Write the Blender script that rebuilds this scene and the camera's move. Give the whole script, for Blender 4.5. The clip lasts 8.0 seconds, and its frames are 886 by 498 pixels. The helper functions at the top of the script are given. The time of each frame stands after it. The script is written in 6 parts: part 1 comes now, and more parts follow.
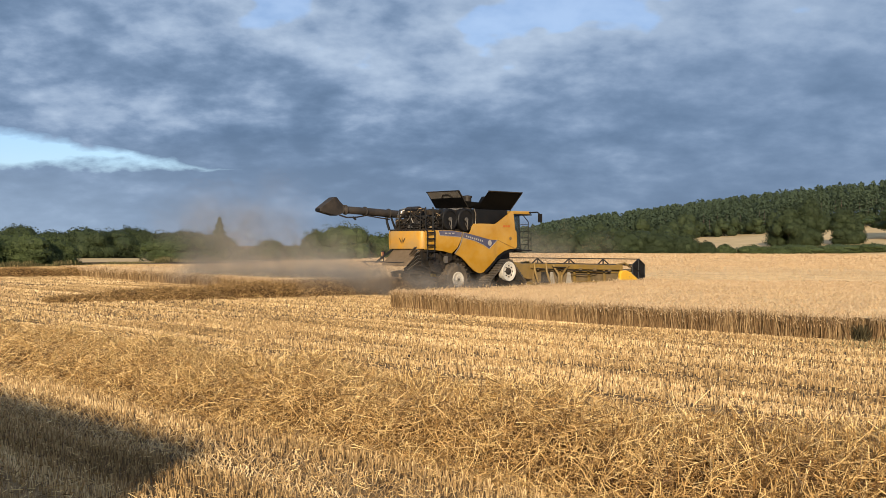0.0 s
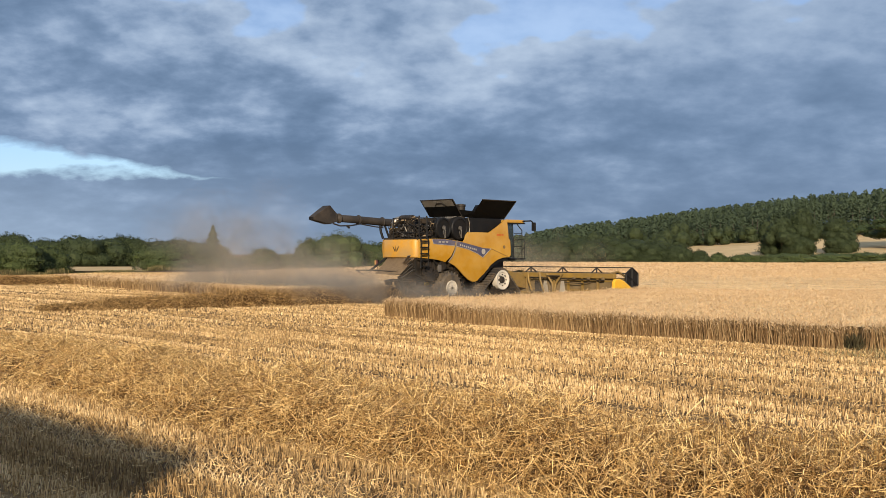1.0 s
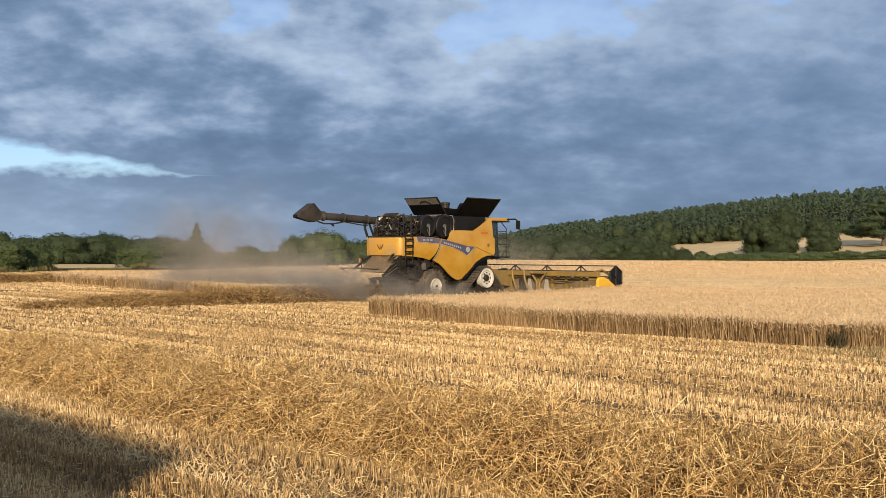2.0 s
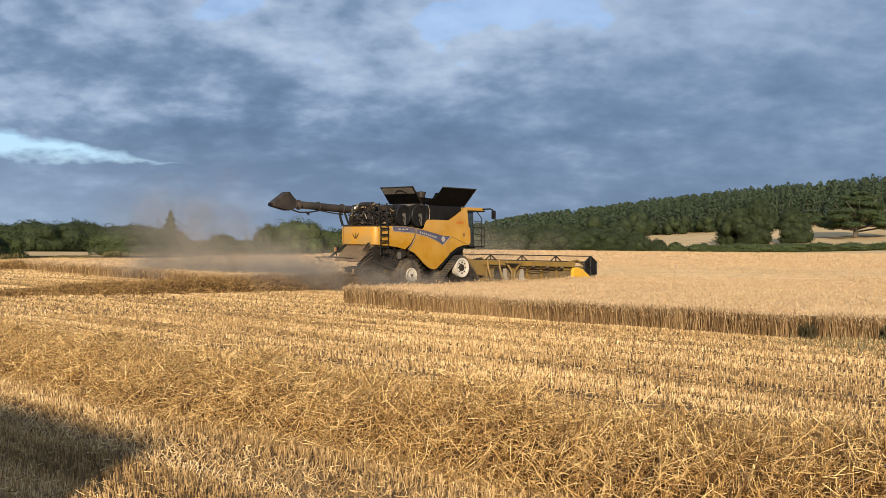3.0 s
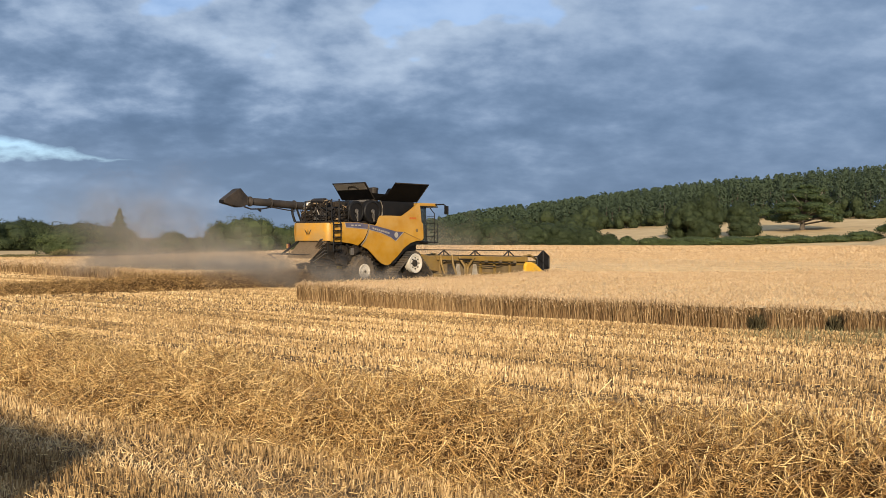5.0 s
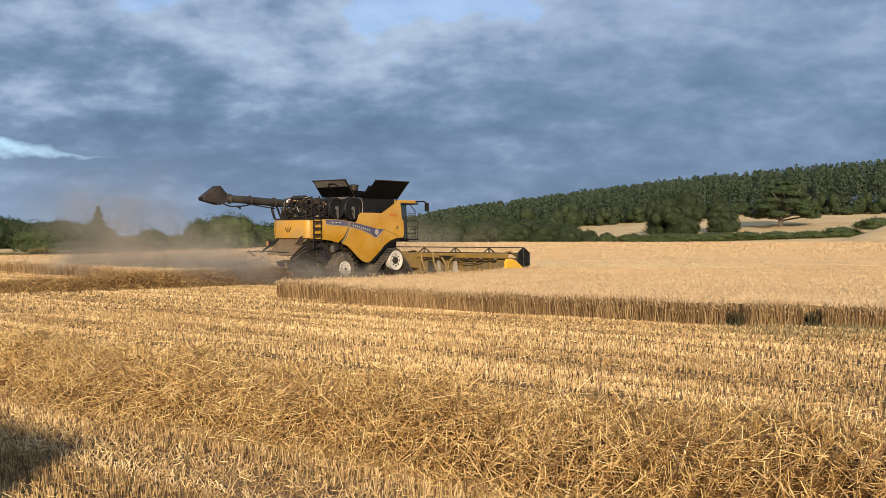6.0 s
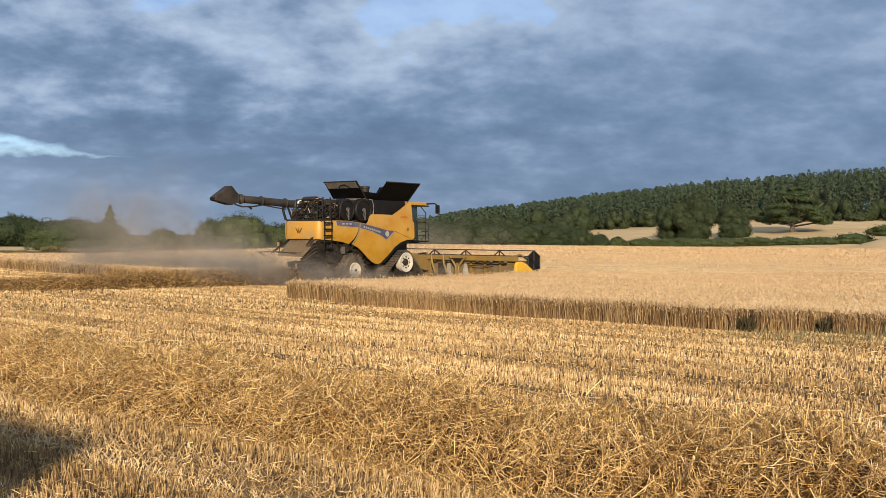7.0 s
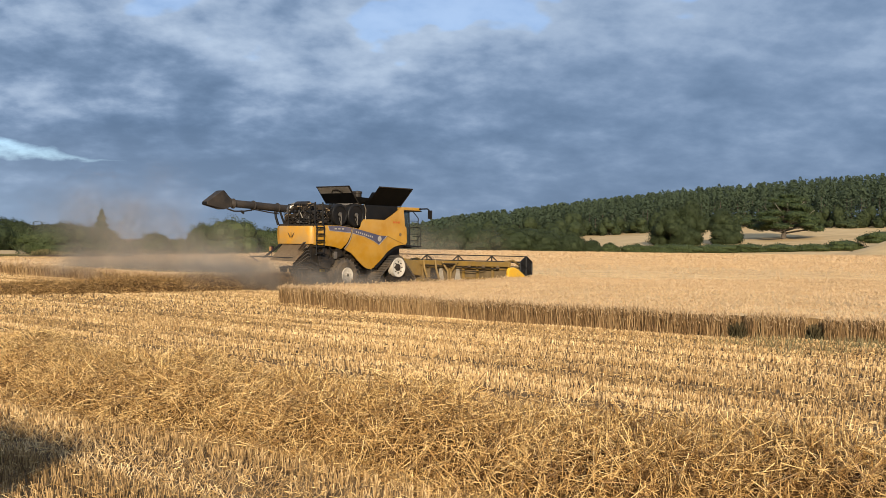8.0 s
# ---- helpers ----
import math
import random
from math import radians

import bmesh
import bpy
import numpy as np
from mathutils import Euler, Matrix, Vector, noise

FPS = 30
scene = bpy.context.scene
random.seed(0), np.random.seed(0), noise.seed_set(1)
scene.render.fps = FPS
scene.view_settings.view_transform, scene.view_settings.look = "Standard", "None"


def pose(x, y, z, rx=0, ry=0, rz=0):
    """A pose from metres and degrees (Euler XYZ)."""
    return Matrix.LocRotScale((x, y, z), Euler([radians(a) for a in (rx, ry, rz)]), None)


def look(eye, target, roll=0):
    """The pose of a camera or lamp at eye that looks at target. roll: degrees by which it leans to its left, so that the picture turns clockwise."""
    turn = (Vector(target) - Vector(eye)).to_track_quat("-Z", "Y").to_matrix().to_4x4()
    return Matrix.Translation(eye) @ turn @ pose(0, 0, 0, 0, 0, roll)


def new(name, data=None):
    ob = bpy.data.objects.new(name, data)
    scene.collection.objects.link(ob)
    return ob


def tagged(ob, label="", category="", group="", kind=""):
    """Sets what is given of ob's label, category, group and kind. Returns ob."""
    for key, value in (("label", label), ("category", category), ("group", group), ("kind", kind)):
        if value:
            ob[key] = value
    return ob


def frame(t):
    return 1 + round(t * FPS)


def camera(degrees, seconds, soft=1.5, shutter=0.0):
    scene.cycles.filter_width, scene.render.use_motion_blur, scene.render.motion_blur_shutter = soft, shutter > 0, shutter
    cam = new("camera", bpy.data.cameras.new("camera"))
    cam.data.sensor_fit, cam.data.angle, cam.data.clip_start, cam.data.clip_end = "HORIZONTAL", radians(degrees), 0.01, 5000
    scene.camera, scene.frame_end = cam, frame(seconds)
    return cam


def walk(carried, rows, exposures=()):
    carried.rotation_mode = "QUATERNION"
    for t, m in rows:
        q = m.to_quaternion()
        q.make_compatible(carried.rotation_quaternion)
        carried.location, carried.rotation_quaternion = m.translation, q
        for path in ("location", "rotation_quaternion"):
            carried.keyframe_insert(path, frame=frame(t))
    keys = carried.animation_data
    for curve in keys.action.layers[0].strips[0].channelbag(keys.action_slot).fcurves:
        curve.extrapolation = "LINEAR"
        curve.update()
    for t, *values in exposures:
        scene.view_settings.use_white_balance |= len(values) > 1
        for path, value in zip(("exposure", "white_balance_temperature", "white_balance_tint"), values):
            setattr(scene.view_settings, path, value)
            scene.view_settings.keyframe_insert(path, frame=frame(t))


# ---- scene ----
cam = camera(45.7, 8.0, soft=0.8)
EYE_Z = 2.25
PATH = [
    (0.0, 0.000, -0.200, 0.000), (0.5, -0.138, 0.016, 0.061), (1.0, -0.345, 0.267, -0.039),
    (1.5, -0.651, 0.286, -0.045), (3.0, -2.533, -0.406, -0.451), (3.5, -3.051, -0.582, -0.565),
    (4.0, -3.575, -0.621, -0.521), (4.5, -4.252, -0.573, -0.224), (6.0, -6.158, -0.801, 0.149),
    (6.5, -6.016, -0.672, 0.130), (7.0, -5.585, -0.676, -0.438), (7.5, -5.569, -0.535, -0.651),
    (8.0, -6.001, -0.381, -0.667),
]
walk(cam, [(t, pose(0, 0, EYE_Z, 90 + pitch, roll, yaw)) for t, yaw, pitch, roll in PATH])

# ---- light: low evening sun behind the camera, broken cloud ----
SUN_EL, SUN_AZ = radians(18.0), radians(185.0)      # azimuth clockwise from +y, where the sun stands
TO_SUN = Vector((math.sin(SUN_AZ) * math.cos(SUN_EL), math.cos(SUN_AZ) * math.cos(SUN_EL), math.sin(SUN_EL)))
sun_data = bpy.data.lights.new("sun", "SUN")
sun_data.energy, sun_data.angle, sun_data.color = 5.0, radians(1.4), (1.0, 0.86, 0.665)
sun = new("sun", sun_data)
sun.matrix_world = look(TO_SUN * 100, (0, 0, 0))
scene.view_settings.exposure = 0.28
scene.cycles.transparent_max_bounces = 128


def sky_world():
    world = bpy.data.worlds.new("sky")
    scene.world = world
    world.use_nodes = True
    nt = world.node_tree
    nt.nodes.clear()
    N, L = nt.nodes.new, nt.links.new

    def math_node(op, a, b=None, c=None, clamp=False):
        n = N("ShaderNodeMath")
        n.operation, n.use_clamp = op, clamp
        for k, v in enumerate((a, b, c)):
            if v is None:
                continue
            if isinstance(v, (int, float)):
                n.inputs[k].default_value = v
            else:
                L(v, n.inputs[k])
        return n.outputs[0]

    def ramp(fac, stops):
        n = N("ShaderNodeValToRGB")
        n.color_ramp.interpolation = "B_SPLINE" if len(stops) > 2 else "EASE"
        while len(n.color_ramp.elements) < len(stops):
            n.color_ramp.elements.new(0.5)
        for e, (p, c) in zip(n.color_ramp.elements, stops):
            e.position, e.color = p, (*c, 1)
        L(fac, n.inputs[0])
        return n.outputs[0]

    def fbm(vec, scale, detail, rough, dist=0.0):
        n = N("ShaderNodeTexNoise")
        n.inputs["Scale"].default_value, n.inputs["Detail"].default_value = scale, detail
        n.inputs["Roughness"].default_value, n.inputs["Distortion"].default_value = rough, dist
        L(vec, n.inputs["Vector"])
        return n.outputs[0]

    def mix(fac, a, b):
        n = N("ShaderNodeMix")
        n.data_type = "RGBA"
        if isinstance(fac, float):
            n.inputs[0].default_value = fac
        else:
            L(fac, n.inputs[0])
        for k, v in ((6, a), (7, b)):
            if isinstance(v, tuple):
                n.inputs[k].default_value = (*v, 1)
            else:
                L(v, n.inputs[k])
        return n.outputs[2]

    out, tc = N("ShaderNodeOutputWorld"), N("ShaderNodeTexCoord")
    sep = N("ShaderNodeSeparateXYZ")
    L(tc.outputs["Generated"], sep.inputs[0])
    dx, dy, dz = sep.outputs
    up = math_node("MAXIMUM", dz, 0.0)
    # cloud layer: directions thrown on a flat sheet overhead
    depth = math_node("ADD", up, 0.36)
    comb = N("ShaderNodeCombineXYZ")
    L(math_node("DIVIDE", dx, depth), comb.inputs[0])
    L(math_node("DIVIDE", dy, depth), comb.inputs[1])
    comb.inputs[2].default_value = 3.7
    sheet = comb.outputs[0]
    big = fbm(sheet, 1.9, 2.0, 0.45, 0.0)
    mid = fbm(sheet, 6.2, 3.5, 0.48, 0.0)
    fine = fbm(sheet, 15.0, 5.0, 0.55, 0.0)
    tex = math_node("ADD", math_node("MULTIPLY", big, 0.36), math_node("ADD", math_node("MULTIPLY", mid, 0.38), math_node("MULTIPLY", fine, 0.26)))
    # thinner and brighter higher up, heavy and slate-blue towards the far side
    lift = math_node("MULTIPLY_ADD", up, 0.95, -0.105)
    azim = math_node("ARCTAN2", dx, dy)
    calm = math_node("MINIMUM", math_node("MAXIMUM", math_node("MULTIPLY_ADD", azim, -1.3, 1.25), 0.80), 1.45)
    tex = math_node("MULTIPLY_ADD", math_node("SUBTRACT", tex, 0.5), calm, 0.5)
    light = math_node("ADD", math_node("ADD", tex, lift), math_node("MULTIPLY", math_node("MINIMUM", azim, 0.0), 0.13))
    cloud = ramp(light, [(0.34, (0.112, 0.178, 0.288)), (0.46, (0.153, 0.234, 0.368)), (0.57, (0.246, 0.342, 0.502)), (0.74, (0.50, 0.61, 0.76))])
    # pale haze band low over the land
    haze = math_node("SUBTRACT", 1.0, math_node("DIVIDE", up, 0.105), clamp=True)
    west = math_node("MULTIPLY_ADD", azim, -2.3, -0.02, clamp=True)
    cloud = mix(math_node("MULTIPLY", haze, 0.72), cloud, mix(west, (0.185, 0.258, 0.372), (0.40, 0.51, 0.66)))
    # breaks in the cloud: one long low break on the western side, small ones overhead
    bend = math_node("MULTIPLY_ADD", azim, -0.082, 0.0524)
    off = math_node("ABSOLUTE", math_node("SUBTRACT", math_node("ADD", up, math_node("ADD", math_node("MULTIPLY_ADD", mid, 0.03, -0.025), math_node("MULTIPLY", fine, 0.02))), bend))
    half = math_node("MULTIPLY", math_node("MULTIPLY_ADD", azim, -0.086, -0.0160), 1.0)
    half = math_node("MINIMUM", half, 0.045)
    gap = math_node("DIVIDE", math_node("SUBTRACT", half, off), 0.009, clamp=True)
    tops = ramp(math_node("ADD", math_node("MULTIPLY", mid, 0.6), math_node("MULTIPLY_ADD", up, 2.0, math_node("MULTIPLY", big, 0.4))), [(0.965, (0, 0, 0)), (1.0, (1, 1, 1))])
    gaps = math_node("MAXIMUM", gap, math_node("MULTIPLY", tops, 0.42), clamp=True)
    sky = N("ShaderNodeTexSky")
    sky.sky_type, sky.sun_disc = "NISHITA", False
    sky.sun_elevation, sky.sun_rotation = SUN_EL, SUN_AZ
    sky.air_density, sky.dust_density, sky.ozone_density = 1.0, 0.6, 2.0
    blue, grey, join = N("ShaderNodeBackground"), N("ShaderNodeBackground"), N("ShaderNodeMixShader")
    tint = N("ShaderNodeMix")
    tint.data_type, tint.blend_type = "RGBA", "MULTIPLY"
    tint.inputs[0].default_value, tint.inputs[7].default_value = 1.0, (0.80, 0.90, 1.16, 1)
    L(sky.outputs[0], tint.inputs[6])
    L(tint.outputs[2], blue.inputs[0])
    blue.inputs[1].default_value = 0.107
    L(cloud, grey.inputs[0])
    grey.inputs[1].default_value = 0.90
    L(gaps, join.inputs[0])
    L(grey.outputs[0], join.inputs[1])
    L(blue.outputs[0], join.inputs[2])
    L(join.outputs[0], out.inputs[0])


sky_world()


# ---- materials ----
def material(name, colors, rough=0.7, metal=0.0, scale=8.0, bump=0.0, bump_scale=60.0, island=0.0, dirt=None, dirt_amount=0.0, translucent=0.0, spec=0.5, coat=0.0, streak=0.0):
    """colors: two or three linear tones, mixed by noise at two sizes (and per island, where there are many pieces)."""
    m = bpy.data.materials.new(name)
    m.use_nodes = True
    nt = m.node_tree
    N, L = nt.nodes.new, nt.links.new
    b = nt.nodes["Principled BSDF"]
    tc = N("ShaderNodeTexCoord")
    n1, n2 = N("ShaderNodeTexNoise"), N("ShaderNodeTexNoise")
    for n, s, d in ((n1, scale, 5), (n2, scale * 0.13, 3)):
        n.inputs["Scale"].default_value, n.inputs["Detail"].default_value = s, d
        L(tc.outputs["Object"], n.inputs["Vector"])
    add = N("ShaderNodeMath")
    add.operation = "MULTIPLY_ADD"
    add.inputs[1].default_value = 0.5
    half = N("ShaderNodeMath")
    half.operation = "MULTIPLY"
    half.inputs[1].default_value = 0.5
    L(n2.outputs[0], half.inputs[0])
    L(n1.outputs[0], add.inputs[0])
    L(half.outputs[0], add.inputs[2])
    fac = add.outputs[0]
    if island:
        g = N("ShaderNodeNewGeometry")
        mx = N("ShaderNodeMix")
        mx.inputs[0].default_value = island
        L(fac, mx.inputs[2])
        L(g.outputs["Random Per Island"], mx.inputs[3])
        fac = mx.outputs[0]
    if streak:                              # long bands that follow the headland rows
        mp, n4, mx = N("ShaderNodeMapping"), N("ShaderNodeTexNoise"), N("ShaderNodeMix")
        mp.vector_type = "TEXTURE"
        mp.inputs["Rotation"].default_value = (0, 0, math.atan2(-0.719, 0.695))
        mp.inputs["Scale"].default_value = (14.0, 0.62, 1.0)
        L(tc.outputs["Object"], mp.inputs["Vector"])
        n4.inputs["Scale"].default_value, n4.inputs["Detail"].default_value, n4.inputs["Roughness"].default_value = 1.0, 4, 0.62
        L(mp.outputs[0], n4.inputs["Vector"])
        cr = N("ShaderNodeMapRange")
        cr.inputs[1].default_value, cr.inputs[2].default_value = 0.34, 0.66
        L(n4.outputs[0], cr.inputs[0])
        mx.inputs[0].default_value = streak
        L(fac, mx.inputs[2])
        L(cr.outputs[0], mx.inputs[3])
        fac = mx.outputs[0]
    r = N("ShaderNodeValToRGB")
    while len(r.color_ramp.elements) < len(colors):
        r.color_ramp.elements.new(0.5)
    lo, hi = (0.12, 0.88) if island else (0.34, 0.66)
    for k, (e, c) in enumerate(zip(r.color_ramp.elements, colors)):
        e.position, e.color = lo + (hi - lo) * k / max(1, len(colors) - 1), (*c, 1)
    L(fac, r.inputs[0])
    col = r.outputs[0]
    if dirt:
        n3, rr, mx = N("ShaderNodeTexNoise"), N("ShaderNodeValToRGB"), N("ShaderNodeMix")
        n3.inputs["Scale"].default_value, n3.inputs["Detail"].default_value, n3.inputs["Roughness"].default_value = 1.7, 8, 0.65
        L(tc.outputs["Object"], n3.inputs["Vector"])
        rr.color_ramp.elements[0].position, rr.color_ramp.elements[1].position = 0.40, 0.72
        rr.color_ramp.elements[1].color = (dirt_amount,) * 3 + (1,)
        L(n3.outputs[0], rr.inputs[0])
        mx.data_type = "RGBA"
        L(rr.outputs[0], mx.inputs[0])
        L(col, mx.inputs[6])
        mx.inputs[7].default_value = (*dirt, 1)
        col = mx.outputs[2]
    L(col, b.inputs["Base Color"])
    b.inputs["Roughness"].default_value, b.inputs["Metallic"].default_value = rough, metal
    b.inputs["Specular IOR Level"].default_value = spec
    b.inputs["Coat Weight"].default_value = coat
    if bump:
        nb, bp = N("ShaderNodeTexNoise"), N("ShaderNodeBump")
        nb.inputs["Scale"].default_value, nb.inputs["Detail"].default_value = bump_scale, 4
        L(tc.outputs["Object"], nb.inputs["Vector"])
        bp.inputs["Strength"].default_value, bp.inputs["Distance"].default_value = bump, 0.02
        L(nb.outputs[0], bp.inputs["Height"])
        L(bp.outputs[0], b.inputs["Normal"])
    if translucent:
        t, mx = N("ShaderNodeBsdfTranslucent"), N("ShaderNodeMixShader")
        L(col, t.inputs[0])
        mx.inputs[0].default_value = translucent
        L(b.outputs[0], mx.inputs[1])
        L(t.outputs[0], mx.inputs[2])
        L(mx.outputs[0], nt.nodes["Material Output"].inputs[0])
    return m


M = {
    "soil": material("dry_soil_and_chaff", [(0.065, 0.036, 0.014), (0.15, 0.090, 0.037), (0.34, 0.220, 0.100)], 0.9, scale=3.0, bump=0.8, bump_scale=25, spec=0.2),
    "stubble": material("stubble_stalks", [(0.070, 0.038, 0.016), (0.50, 0.318, 0.132), (1.0, 0.745, 0.40)], 0.62, scale=0.9, island=0.62, translucent=0.12, spec=0.35, streak=0.40),
    "straw": material("loose_straw", [(0.080, 0.036, 0.009), (0.47, 0.265, 0.080), (1.0, 0.71, 0.31)], 0.5, scale=1.2, island=0.86, translucent=0.1, spec=0.4),
    # brown of fresh straw, deepened by the shade on the ridges' near faces
    "fresh_shaded_straw": material("fresh_brown_shaded_straw", [(0.055, 0.027, 0.008), (0.26, 0.145, 0.045), (0.60, 0.38, 0.15)], 0.6, scale=1.2, island=0.75, translucent=0.1, spec=0.3),
    # straw tone darkened: the shade in the ridge's gaps is in this colour
    "swath": material("packed_straw_shade", [(0.030, 0.013, 0.004), (0.075, 0.037, 0.010), (0.16, 0.085, 0.027)], 0.9, scale=14, bump=1.0, bump_scale=45, spec=0.2),
    "wheat_top": material("ripe_wheat_heads", [(0.50, 0.318, 0.140), (0.68, 0.455, 0.210), (0.80, 0.57, 0.29)], 0.8, scale=2.2, bump=1.0, bump_scale=14, spec=0.2),
    "wheat_stalk": material("ripe_wheat_stalks", [(0.115, 0.060, 0.022), (0.27, 0.160, 0.066), (0.55, 0.375, 0.180)], 0.7, scale=1.2, island=0.6, translucent=0.12, spec=0.3),
    "wheat_head": material("ripe_wheat_ears", [(0.36, 0.238, 0.122), (0.50, 0.344, 0.188), (0.62, 0.450, 0.265)], 0.75, scale=0.7, island=0.5, spec=0.2),
    # wheat colour darkened to hold the shade between the standing stalks
    "wheat_gap_shade": material("wheat_interior_shade", [(0.11, 0.066, 0.029), (0.20, 0.125, 0.056)], 0.95, scale=20, bump=0.6, spec=0.1),
    "far_field": material("far_stubble_field", [(0.44, 0.30, 0.14), (0.56, 0.39, 0.19), (0.64, 0.46, 0.24)], 0.9, scale=0.25, bump=0.3, bump_scale=2, spec=0.2),
    "yellow": material("yellow_paint", [(0.36, 0.172, 0.011), (0.48, 0.237, 0.017)], 0.32, scale=1.6, bump=0.03, bump_scale=5, dirt=(0.44, 0.28, 0.085), dirt_amount=0.6, coat=0.25),
    "yellow_dusty": material("dust_filmed_yellow_paint", [(0.46, 0.215, 0.018), (0.56, 0.275, 0.028)], 0.5, scale=2.5, bump=0.02, bump_scale=8, dirt=(0.36, 0.235, 0.09), dirt_amount=1.0),
    "shield_yellow": material("bright_yellow_paint", [(0.66, 0.34, 0.014), (0.74, 0.40, 0.02)], 0.35, scale=3.0, dirt=(0.5, 0.33, 0.10), dirt_amount=0.25, coat=0.1),
    "header_back": material("dust_caked_header_sheet", [(0.085, 0.058, 0.024), (0.15, 0.10, 0.04)], 0.8, scale=3.0, dirt=(0.22, 0.15, 0.075), dirt_amount=0.6),
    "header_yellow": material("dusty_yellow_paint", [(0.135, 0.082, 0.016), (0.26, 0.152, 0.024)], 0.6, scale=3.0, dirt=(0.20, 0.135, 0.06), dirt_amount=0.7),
    "black": material("black_plastic", [(0.0035, 0.0034, 0.0032), (0.008, 0.0075, 0.007)], 0.55, scale=4, dirt=(0.026, 0.019, 0.013), dirt_amount=0.35, spec=0.25),
    "dark_metal": material("dusty_dark_metal", [(0.006, 0.0055, 0.005), (0.022, 0.018, 0.014)], 0.6, metal=0.2, scale=9, dirt=(0.10, 0.068, 0.038), dirt_amount=0.5, spec=0.35),
    "tank_inner": material("galvanised_cover_inner", [(0.28, 0.245, 0.20), (0.38, 0.335, 0.28)], 0.6, metal=0.2, scale=3, dirt=(0.2, 0.15, 0.09), dirt_amount=0.5),
    "rubber": material("dusty_rubber", [(0.020, 0.018, 0.016), (0.05, 0.04, 0.03)], 0.85, scale=6, bump=0.3, bump_scale=30, dirt=(0.20, 0.135, 0.07), dirt_amount=0.7),
    "rim": material("off_white_rim_paint", [(0.50, 0.45, 0.36), (0.62, 0.56, 0.46)], 0.55, scale=5, dirt=(0.42, 0.30, 0.17), dirt_amount=0.5),
    "blue": material("blue_grey_decal", [(0.046, 0.047, 0.085), (0.070, 0.070, 0.115)], 0.45, scale=3, dirt=(0.25, 0.17, 0.09), dirt_amount=0.25),
    "decal_pale": material("pale_decal_print", [(0.30, 0.265, 0.22), (0.38, 0.34, 0.29)], 0.5, scale=5),
    "decal_dark": material("dark_decal_and_crease_shade", [(0.13, 0.080, 0.030), (0.19, 0.115, 0.04)], 0.5, scale=5),
    "decal_orange": material("orange_decal_print", [(0.35, 0.07, 0.01), (0.45, 0.10, 0.015)], 0.5, scale=5),
    "steel": material("worn_bright_steel", [(0.24, 0.21, 0.17), (0.38, 0.34, 0.28)], 0.4, metal=0.8, scale=6, dirt=(0.3, 0.2, 0.1), dirt_amount=0.4),
    "chute": material("dust_coated_sheet", [(0.24, 0.16, 0.085), (0.33, 0.23, 0.13)], 0.85, scale=3, bump=0.2, bump_scale=12),
    "red": material("red_lens", [(0.13, 0.050, 0.035), (0.18, 0.065, 0.045)], 0.25, scale=4),
    "amber": material("amber_lens", [(0.34, 0.18, 0.06), (0.42, 0.24, 0.09)], 0.25, scale=4),
    "bark": material("grey_brown_bark", [(0.055, 0.042, 0.030), (0.12, 0.095, 0.068)], 0.9, scale=3, bump=0.8, bump_scale=10),
    "dead_wood": material("weathered_dead_wood", [(0.22, 0.19, 0.14), (0.34, 0.30, 0.23)], 0.85, scale=3),
    "leaf": material("mixed_hedge_leaves", [(0.026, 0.036, 0.011), (0.056, 0.074, 0.022), (0.105, 0.128, 0.040)], 0.7, scale=0.35, island=0.4, translucent=0.25, spec=0.3),
    # darker copy of the hedge leaves, dimming by dusty haze put into the colour
    "leaf_dark_hazed": material("dark_haze_dimmed_leaves", [(0.022, 0.031, 0.013), (0.038, 0.051, 0.020), (0.066, 0.081, 0.030)], 0.7, scale=0.3, island=0.35, translucent=0.2, spec=0.2),
    "leaf_oak": material("oak_leaves", [(0.020, 0.033, 0.011), (0.048, 0.070, 0.022), (0.10, 0.125, 0.040)], 0.6, scale=0.3, island=0.6, translucent=0.25, spec=0.3),
    "needle": material("pine_needles", [(0.030, 0.043, 0.024), (0.047, 0.065, 0.034), (0.070, 0.090, 0.044)], 0.75, scale=0.16, island=0.15, translucent=0.1, spec=0.2),
    "dry_grass": material("dry_verge_grass", [(0.060, 0.058, 0.022), (0.13, 0.110, 0.044), (0.27, 0.205, 0.090)], 0.8, scale=0.5, island=0.6, translucent=0.2, spec=0.2),
    "weed": material("weed_leaves", [(0.10, 0.085, 0.035), (0.19, 0.165, 0.075), (0.30, 0.24, 0.12)], 0.7, scale=1.0, island=0.6, spec=0.2),
    "weed_dark": material("dark_withered_weed", [(0.030, 0.024, 0.011), (0.060, 0.048, 0.022), (0.110, 0.085, 0.040)], 0.8, scale=2.0, island=0.5, spec=0.2),
    "spout": material("dust_filmed_black_rubber", [(0.017, 0.014, 0.012), (0.032, 0.026, 0.021)], 0.7, scale=3, bump=0.15, bump_scale=10, dirt=(0.085, 0.062, 0.042), dirt_amount=0.5, spec=0.3),
    "grey_metal": material("worn_grey_metal", [(0.07, 0.065, 0.058), (0.14, 0.125, 0.105)], 0.55, metal=0.3, scale=7, dirt=(0.2, 0.14, 0.08), dirt_amount=0.4),
    "trailer": material("faded_green_trailer_paint", [(0.03, 0.10, 0.045), (0.045, 0.13, 0.06)], 0.5, scale=3, dirt=(0.2, 0.14, 0.08), dirt_amount=0.5),
}


